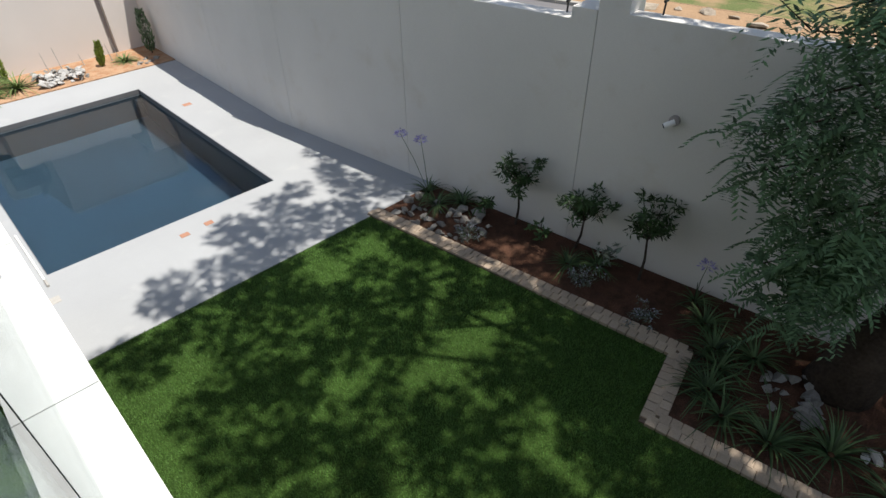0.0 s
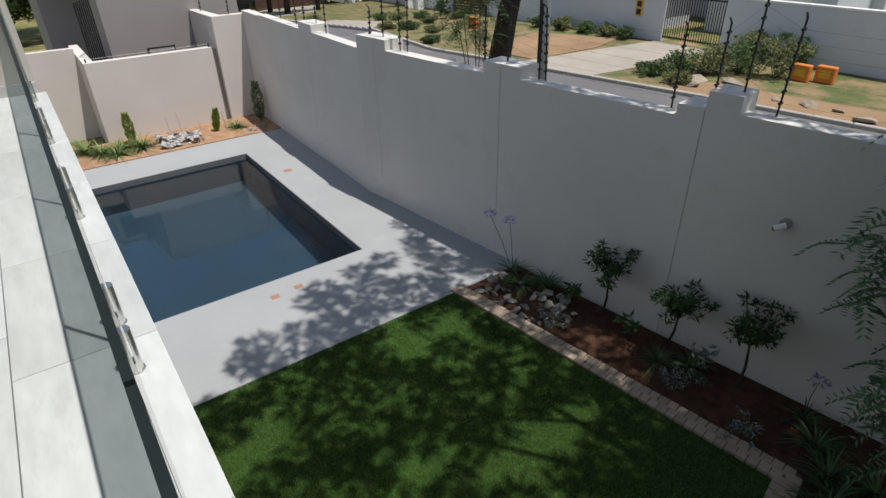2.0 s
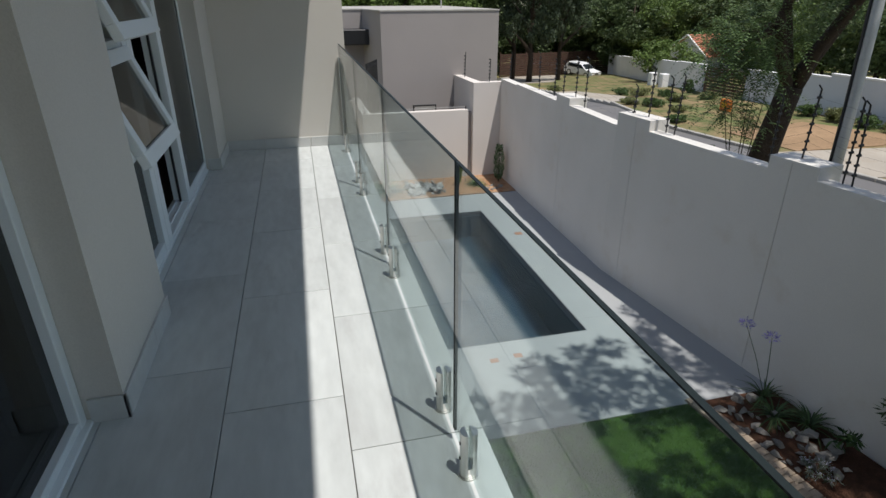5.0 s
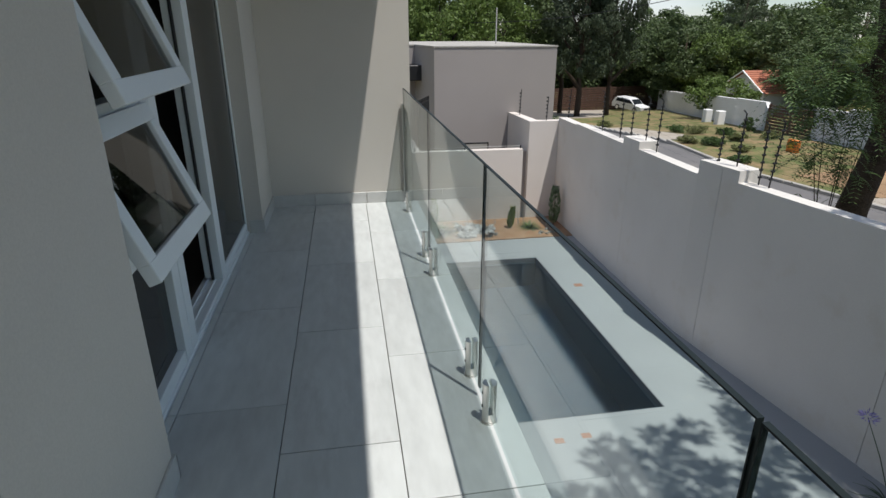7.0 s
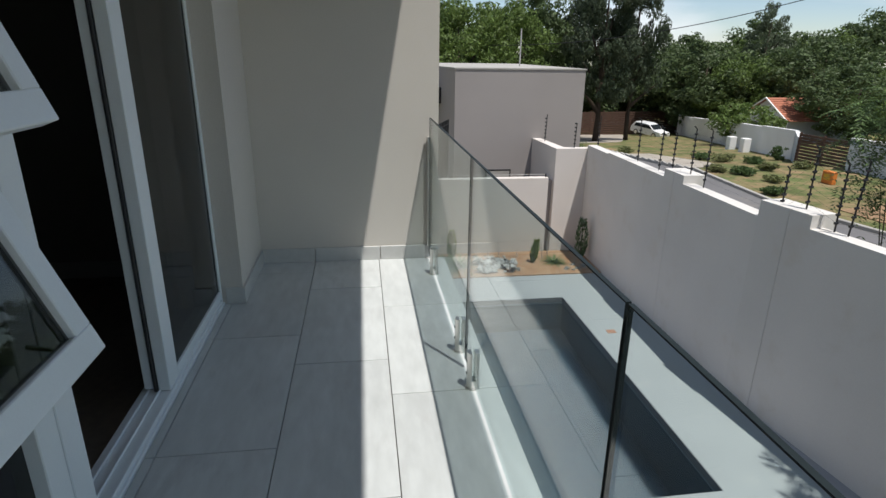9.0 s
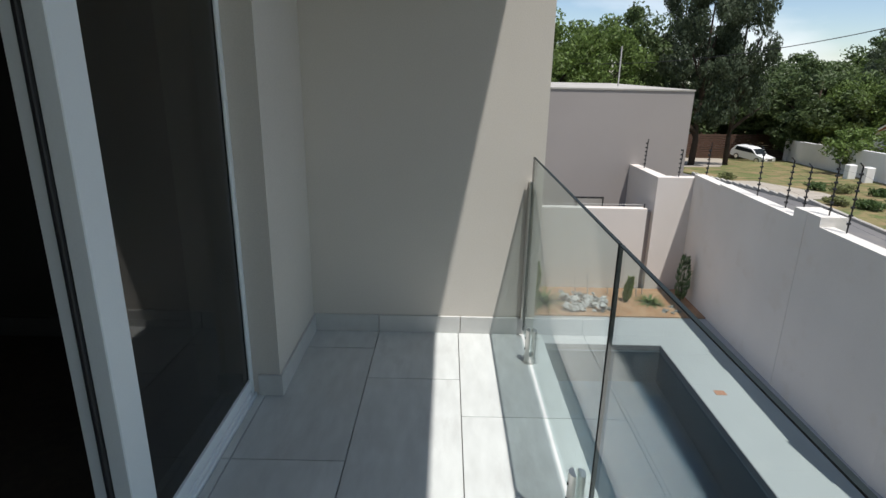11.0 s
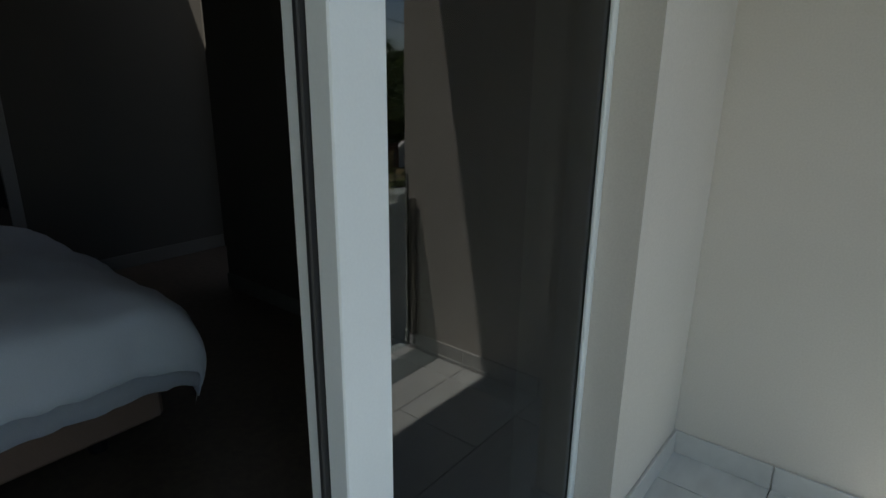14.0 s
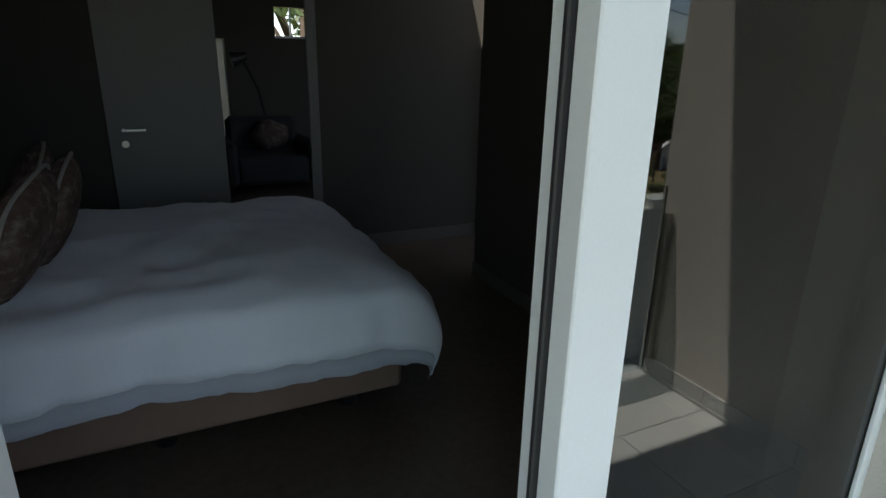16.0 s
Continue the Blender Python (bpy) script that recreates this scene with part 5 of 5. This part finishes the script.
# street pole and cable
sp = thing("street_pole", "grey steel street pole behind the boundary wall", "pole")
part("pole", bm_tube([(7.2, 7.45, G - 0.3), (7.22, 7.55, -0.1), (7.26, 7.7, 3.5), (7.3, 7.8, 7.5)], [0.085, 0.082, 0.072, 0.06], 14), mat("galvanised_steel", (0.42, 0.43, 0.44), 0.5, 0.1, metal=0.5), sp, smooth=True)
part("conduit", bm_tube([(7.12, 7.52, G - 0.2), (7.13, 7.58, -0.1), (7.18, 7.75, 3.4)], 0.022, 8), BLACK, sp, "black cable conduit")
oc = thing("overhead_cable", "dark overhead cable crossing the sky", "cable")
cab = []
for k in range(15):
    f = k / 14
    a, b = Vector((34.0, 40.0, 6.6)), Vector((8.6, 57.0, 2.2))
    cab.append(a.lerp(b, f) + Vector((0, 0, -5.6 * (0.25 - (f - 0.5) ** 2))))
part("cable", bm_tube(cab, 0.03, 5), BLACK, oc)


# ---- trees of the street and the distance ----
LEAFX = leaf_mat("street_tree_leaf", (0.085, 0.135, 0.045), 0.3, 0.2)
LEAFB = leaf_mat("broad_tree_leaf", (0.120, 0.175, 0.045), 0.32, 0.2)
LEAFP = leaf_mat("pine_needles", (0.058, 0.078, 0.042), 0.25, 0.2)
LEAFD2 = leaf_mat("dense_tree_leaf", (0.088, 0.125, 0.048), 0.3, 0.2)
LEAFG = leaf_mat("gum_leaf", (0.100, 0.125, 0.070), 0.3, 0.2)


def canopy(centres, per, radius, size, rng, flat=0.75):
    """Leaves that lie round each clump like shingles on a ball, so that it takes light and shade as one body."""
    c = np.repeat(np.asarray(centres, float), per, 0)
    r = np.repeat(radius * rng.uniform(0.65, 1.3, len(centres)), per)[:, None]
    d = directions(len(c), rng)
    p = c + d * np.array([1, 1, flat]) * r * rng.uniform(0.45, 1.0, (len(c), 1)) ** 0.5
    nrm = d + directions(len(c), rng) * 0.8
    v = np.cross(nrm, directions(len(c), rng))
    v /= np.linalg.norm(v, axis=1)[:, None] + 1e-6
    u = np.cross(v, nrm)
    u /= np.linalg.norm(u, axis=1)[:, None] + 1e-6
    s = size * rng.uniform(0.5, 1.3, (len(c), 1))
    return p, u * s * 0.8, v * s


def make_tree(label, height, spread, trunk_h, clumps, per, leaf, material, seed, shape="round", clump=0.17, category="tree"):
    """A trunk, limbs and an uneven crown of leaf clumps, at the origin."""
    rng = np.random.default_rng(seed)
    t = thing("tree", label, category, "trees in the distance")
    part("trunk", bm_tube([(0, 0, -0.3), (0.1 * spread * 0.3, 0, trunk_h * 0.6), (0, 0.1, trunk_h), (0.1, 0, height * 0.8)], [height * 0.028, height * 0.022, height * 0.018, height * 0.005], 9), BARK, t, smooth=True)
    pts = []
    while len(pts) < clumps:
        d = directions(1, rng)[0]
        f = rng.uniform(0.3, 1.0) ** 0.45
        z = trunk_h * 0.8 + (height - trunk_h * 0.8) * (0.5 + 0.5 * d[2] * f)
        k = (z - trunk_h) / (height - trunk_h)
        w = spread * (1.0 if shape == "round" else (1.12 - 0.72 * k + 0.16 * math.sin(k * 21)))
        p = np.array([d[0] * f * w, d[1] * f * w, z])
        if noise.noise(Vector(p * (2.6 / spread)) + Vector((seed, 0, 0))) > -0.08:
            pts.append(p)
    for k in range(0, len(pts), max(1, len(pts) // 9)):
        q = pts[k]
        part("limb", bm_tube([(0, 0, max(trunk_h * 0.7, q[2] * 0.6)), (q[0] * 0.5, q[1] * 0.5, q[2] * 0.82), tuple(q)], [height * 0.012, height * 0.008, 0.02], 6), BARK, t)
    c, u, v = canopy(pts, per, spread * clump, leaf, rng)
    quads("crown", c, u, v, material, t)
    return t


SIZE = {"r": (9.0, 4.2), "g": (13.0, 4.0), "p": (15.0, 5.0), "d": (8.0, 3.8), "s": (3.6, 2.0)}
kinds = {"r": make_tree("rounded leafy green tree beyond the road", 9.0, 4.2, 1.6, 200, 120, 0.135, LEAFB, 1),
         "g": make_tree("tall loose-crowned tree beyond the road", 13.0, 4.0, 4.5, 150, 110, 0.135, LEAFG, 2, clump=0.15),
         "p": make_tree("tall dark pine tree beyond the road", 15.0, 5.0, 3.4, 260, 125, 0.15, LEAFP, 3, "cone", 0.145),
         "d": make_tree("dense dark green tree beyond the road", 8.0, 3.8, 0.9, 200, 120, 0.135, LEAFD2, 4),
         "s": make_tree("small bright green tree by a garden wall", 3.6, 2.0, 1.1, 80, 60, 0.12, LEAFB, 5, clump=0.2)}
used = set()
# kind, x, y, half width, height of the top, turn
TREES_LEFT = (("d", -3, 56, 6, 5.0, 77), ("r", 3, 58, 5, 4.0, 0), ("r", 8.5, 58, 4.6, 4.0, 200), ("r", 13.5, 60, 4.4, 3.6, 60), ("d", 17.0, 66, 3.6, 3.2, 260), ("g", 11, 76, 4.5, 4.4, 20), ("d", 5, 70, 5, 3.8, 150), ("g", 16, 80, 3.6, 5.4, 140))
TREES_PINE = (("p", 22.2, 57, 3.9, 11.0, 0), ("p", 26.4, 59, 4.0, 10.0, 130), ("p", 23.8, 66, 4.6, 12.0, 40), ("d", 25, 83, 4.6, -1.8, 210), ("d", 31.5, 83, 4.6, -1.6, 310), ("d", 38, 82, 4.4, -1.4, 30), ("d", 44, 76, 3.6, -1.2, 90), ("d", 19, 78, 4.6, -1.6, 60))
TREES_MID = (("s", 31.2, 47.3, 2.9, -2.15, 0), ("d", 42.5, 72, 4.2, -0.2, 70), ("r", 45, 68, 4.6, -0.2, 300), ("d", 52, 64, 4.6, 0.2, 170), ("d", 46.0, 52, 3.4, -1.3, 90), ("r", 50, 50, 4.4, -0.2, 250), ("r", 57, 47, 4.6, 0.8, 10), ("d", 31, 27, 2.6, 1.0, 0), ("d", 36, 28.5, 3.2, 2.2, 90), ("r", 36.5, 36, 2.6, 0.0, 250))
TREES_FAR = (("d", 44, 80, 4.6, 0.5, 12), ("r", 50.5, 80, 5.4, 1.2, 110), ("d", 57, 80, 5.4, 1.8, 40), ("r", 64, 78, 5.6, 2.4, 33), ("d", 72, 76, 5.6, 2.8, 130), ("g", 51.5, 74, 2.5, 8.0, 200), ("g", 47, 88, 2.8, 2.6, 80), ("g", 67, 84, 3.0, 4.6, 310), ("g", 60, 90, 2.8, 3.4, 50), ("d", -24, 9.5, 3.5, 3.6, 50))
for kind, x, y, w, top, yaw in TREES_LEFT + TREES_PINE + TREES_MID + TREES_FAR:
    z = G - 0.25 + fall(y)
    m = Matrix.Translation((x, y, z)) @ pose(0, 0, 0, 0, 0, yaw) @ Matrix.Diagonal((w / SIZE[kind][1], w / SIZE[kind][1], (top - z) / SIZE[kind][0], 1))
    if kind in used:
        copy_thing(kinds[kind], m)
    else:
        used.add(kind)
        kinds[kind].matrix_basis = m

df = thing("timber_fence", "dark slatted timber fence beyond the road", "fence")
for k in range(11):
    z = G - 0.1 + fall(75) + k * 0.27
    part("slat", bm_prism([(25.0, 74.0), (42.0, 76.0), (42.0, 76.06), (25.0, 74.06)], z, z + 0.22), BROWN, df)
for k in range(10):
    x, y = 25.0 + k * 1.85, 74.1 + k * 0.218
    part("post", bm_box(x, x + 0.14, y, y + 0.1, G - 0.4 + fall(y), G + 3.0 + fall(75)), BROWN, df)

# the big street tree behind the wall
st = thing("street_tree", "large street tree with a thick dark forked trunk", "tree")
S = [Vector(p) for p in ((9.95, 12.0, G - 0.3), (10.08, 12.0, -2.2), (10.34, 12.0, -1.0), (10.44, 12.0, -0.55))]
part("trunk", bm_tube(S, [0.40, 0.31, 0.27, 0.27], 14), BARK, st, smooth=True)
rngs = np.random.default_rng(8)
tips = []
for pts, r in ((((9.98, 12.0, 0.2), (9.65, 11.9, 0.9), (9.7, 11.5, 2.4), (9.9, 11.1, 4.0)), 0.15), (((10.85, 12.0, 0.1), (11.25, 11.9, 0.8), (11.9, 11.5, 2.4), (12.4, 11.0, 4.2)), 0.20),
               (((10.4, 12.3, 0.3), (10.6, 12.9, 1.5), (10.9, 13.6, 3.2)), 0.12), (((10.6, 11.6, 0.4), (10.7, 10.7, 1.8), (10.6, 9.8, 3.6)), 0.12)):
    part("limb", bm_tube([S[3] - Vector((0, 0, 0.2)), *pts], [r, r * 0.9, r * 0.75, r * 0.5, r * 0.25][: len(pts) + 1], 10), BARK, st, smooth=True)
    tips += [np.array(q) for q in pts[-2:]]
cl = []
while len(cl) < 170:
    q = tips[rngs.integers(len(tips))] + rngs.normal(size=3) * (1.1, 1.1, 0.7)
    if q[2] > 0.9 and q[0] > 9.5 + (q[1] - 12.0) * 1.0:
        cl.append(q)
for k in range(5):
    # thin side branches that hang towards the wall
    e = np.array([8.95 - 0.25 * k, 11.7 - 0.12 * k, 0.75 - 0.28 * (k % 3)])
    part("branch", bm_tube([(9.75, 12.0, 0.65), (9.4, 11.9, 0.85 - 0.06 * k), tuple(e)], [0.05, 0.03, 0.01], 6), BARK, st)
    cl += [e + rngs.normal(size=3) * (0.32, 0.3, 0.26) for _ in range(8)]
cs, us, vs = fronds(cl, 9, 0.3, 0.5, rngs, 0.5, 8, 0.055)
quads("crown", cs, us, vs, LEAFX, st)
sa = thing("sapling", "wispy green sapling with bare stems behind the boundary wall", "sapling")
sx, sy = 8.72, 11.3
tip2 = []
for k in range(5):
    a = 6.28 * k / 5 + 0.4
    e = (sx - 0.1 + 0.42 * math.cos(a), sy + 0.42 * math.sin(a), -0.35 + 0.35 * math.sin(k * 2.1))
    part("stem", bm_tube([(sx + 0.1 * math.cos(a), sy + 0.1 * math.sin(a), G - 0.2), (sx + 0.2 * math.cos(a), sy + 0.2 * math.sin(a), -2.0), e], [0.018, 0.011, 0.005], 6), BARK, sa)
    tip2 += [e, (sx + 0.34 * math.cos(a), sy + 0.34 * math.sin(a), -1.0)]
for k in range(6):
    a = 6.28 * k / 6
    tip2.append((sx - 0.35 + 0.4 * math.cos(a), sy + 0.4 * math.sin(a), -2.1))
cs, us, vs = fronds(tip2, 12, 0.2, 0.40, rngs, 0.5, 9, 0.055)
quads("foliage", cs, us, vs, LEAFX, sa)


def bush(x, y, r, h, seed, material, label):
    rng = np.random.default_rng(seed)
    z = G - 0.15 + fall(y)
    t = thing("bush", label, "bush", "bushes on the verge")
    pts = [[x + rng.normal() * r * 0.5, y + rng.normal() * r * 0.5, z + rng.uniform(0.1, h)] for _ in range(44)]
    b = bmesh.new()
    for q in pts[:8]:
        bm_tube([(x, y, z - 0.05), q], [0.02, 0.006], 4, b)
    part("stems", b, BARK, t)
    p, u, v = leaf_clump(pts, 44, r * 0.34, 0.065, rng, 0.7, 0.6)
    quads("foliage", p, u, v, material, t)


DRYL = leaf_mat("dry_bush_leaf", (0.17, 0.185, 0.075), 0.25)
BUSHES_DRIVE = ((18.6, 12.1, 0.6, 0.7), (19.4, 11.3, 0.7, 0.9), (20.2, 10.6, 0.8, 1), (20.6, 9.6, 0.7, 1.2), (17.8, 12.6, 0.4, 0.4), (17.4, 11.2, 0.4, 0.35), (22.4, 17.4, 0.4, 0.5), (22.4, 18.4, 0.4, 0.5), (22.3, 19.6, 0.4, 0.5), (22.1, 20.9, 0.45, 0.55), (21.9, 22.3, 0.45, 0.5), (22.5, 11.5, 0.6, 1), (22.6, 10, 0.6, 1.1))
BUSHES_VERGE = ((15.7, 27.2, 0.5, 0.45), (16.6, 26.4, 0.6, 0.5), (19.5, 32.4, 0.7, 0.6), (19.2, 33.9, 0.6, 0.5), (18.4, 27.3, 0.5, 0.5), (20.4, 31, 0.6, 0.5), (20.8, 28, 0.5, 0.5), (23.4, 33.0, 0.42, 1.2), (17.6, 40.5, 0.6, 0.5), (15.2, 22.6, 0.45, 0.4), (16.9, 24.8, 0.4, 0.35), (12, 44, 1.2, 1.2), (9.5, 45, 1.2, 1.2), (14.5, 43, 1.2, 1))
for i, (x, y, r, h) in enumerate(BUSHES_DRIVE + BUSHES_VERGE):
    bush(x, y, r * (0.75 if i > 12 else 1.0), h * (0.7 if i > 12 else 1.0), 300 + i, DRYL if i % 2 else LEAFX, "dusty green bush on the verge")
SAND = mat("sandstone", (0.30, 0.25, 0.19), 0.9, 0.2, fine=12, broad=3, bump=0.7, dist=0.02, obj=0.4)
BOULDERS = [rock_mesh(s + 7, SAND) for s in range(4)]
rocks2 = random.Random(9)
for k in range(16):
    s = rocks2.uniform(0.15, 0.38)
    ob = new("boulder", rocks2.choice(BOULDERS))
    ob.matrix_basis = Matrix.Translation((17.3 + rocks2.uniform(-0.3, 0.5) + k * 0.06, 11.5 - k * 0.85, G - 0.10 + s * 0.25)) @ pose(0, 0, 0, 0, 0, rocks2.uniform(0, 360)) @ Matrix.Diagonal((s, s, s * 0.7, 1))
    tagged(ob, "pale boulder lining the verge", "rock", "boulders on the verge")
for x, y, s in ((19.6, 11.9, 1.1), (18.4, 11.0, 0.9), (20.9, 11.2, 0.8), (19.0, 10.2, 0.7)):
    ob = new("boulder", BOULDERS[1])
    ob.matrix_basis = Matrix.Translation((x, y, G - 0.1)) @ pose(0, 0, 0, 0, 0, x * 70) @ Matrix.Diagonal((s, s * 0.8, s * 0.45, 1))
    tagged(ob, "large flat boulder among the bushes", "rock", "boulders on the verge")

# ---- pieces: floor tiles, cobbles, grass ----
LX, TW, TL = -1.07, 0.444, 0.906
for x0, x1, first in ((-1.541, -1.503, 6.49), (-1.503, LX, 6.49), (LX, LX + TW, 6.188), (LX + TW, -0.155, 5.886)):
    joints = [END] + [first - k * TL for k in range(11)]
    shared = {}
    for hi, lo in zip(joints, joints[1:]):
        if lo < -2.99:
            break
        key = round(hi - lo, 3)
        if key not in shared:
            shared[key] = mesh_of("tile", bm_box(-(x1 - x0) / 2 + 0.002, (x1 - x0) / 2 - 0.002, -key / 2 + 0.002, key / 2 - 0.002, -0.012, 0.0, 0.0012), TILE)
        piece("tile", shared[key], floor, pose((x0 + x1) / 2, (hi + lo) / 2, 0.0005 * ((round(hi * 7) % 3) - 1)))

kb = tagged(part("kerb_bed", bm_prism([*KERB_OUT, *KERB_IN[::-1]], G - 0.2, G + 0.006), JOINT), "double row of small sandstone cobbles edging the lawn", "kerb", "", "structure")
cob = [mesh_of("cobble", bm_box(-0.5, 0.5, -0.5, 0.5, -0.5, 0.5, 0.07), COBBLE)]
for seg in range(3):
    a0, a1, b0, b1 = (Vector((*q, 0)) for q in (KERB_IN[seg], KERB_IN[seg + 1], KERB_OUT[seg], KERB_OUT[seg + 1]))
    n = round((a1 - a0).length / 0.112)
    for k in range(n):
        f = (k + 0.5) / n
        p, q = a0.lerp(a1, f), b0.lerp(b1, f)
        yaw = math.degrees(math.atan2((a1 - a0).y, (a1 - a0).x))
        for r in (0.27, 0.75):
            c = p.lerp(q, r)
            jit = random.uniform(-1.5, 1.5)
            piece("cobble", cob[0], kb, Matrix.Translation((c.x, c.y, G + 0.006 + random.uniform(-0.003, 0.004))) @ pose(0, 0, 0, jit, jit, yaw + jit) @ Matrix.Diagonal(((a1 - a0).length / n - 0.007, (q - p).length * 0.47, 0.05, 1)))

rngg = np.random.default_rng(12)
N = 330000
gx, gy = rngg.uniform(-0.2, 4.5, N), rngg.uniform(-1.6, 5.84, N)
lim = np.where(gy > 1.2, 3.93 + (5.92 - gy) * 0.1302, 3.53 + (1.10 - gy) * 0.154)
keep = gx < lim - 0.01
gx, gy = gx[keep], gy[keep]
n = len(gx)
az = rngg.uniform(0, 6.283, n)
tilt = rngg.uniform(0.1, 0.9, n)
ln = rngg.uniform(0.022, 0.042, n)
base = np.stack([gx, gy, np.full(n, G - 0.014)], 1)
d = np.stack([np.cos(az) * np.sin(tilt), np.sin(az) * np.sin(tilt), np.cos(tilt)], 1)
s = np.stack([-np.sin(az), np.cos(az), np.zeros(n)], 1) * 0.0032
verts = np.stack([base - s, base + s, base + d * ln[:, None]], 1).reshape(-1, 3)
me = bpy.data.meshes.new("grass")
me.vertices.add(3 * n)
me.vertices.foreach_set("co", verts.ravel())
me.loops.add(3 * n)
me.loops.foreach_set("vertex_index", np.arange(3 * n, dtype=np.int32))
me.polygons.add(n)
me.polygons.foreach_set("loop_start", np.arange(0, 3 * n, 3, dtype=np.int32))
me.update(calc_edges=True)
me.materials.append(BLADE)
tagged(new("grass", me), "short dense green turf blades", "grass", "", "stuff")
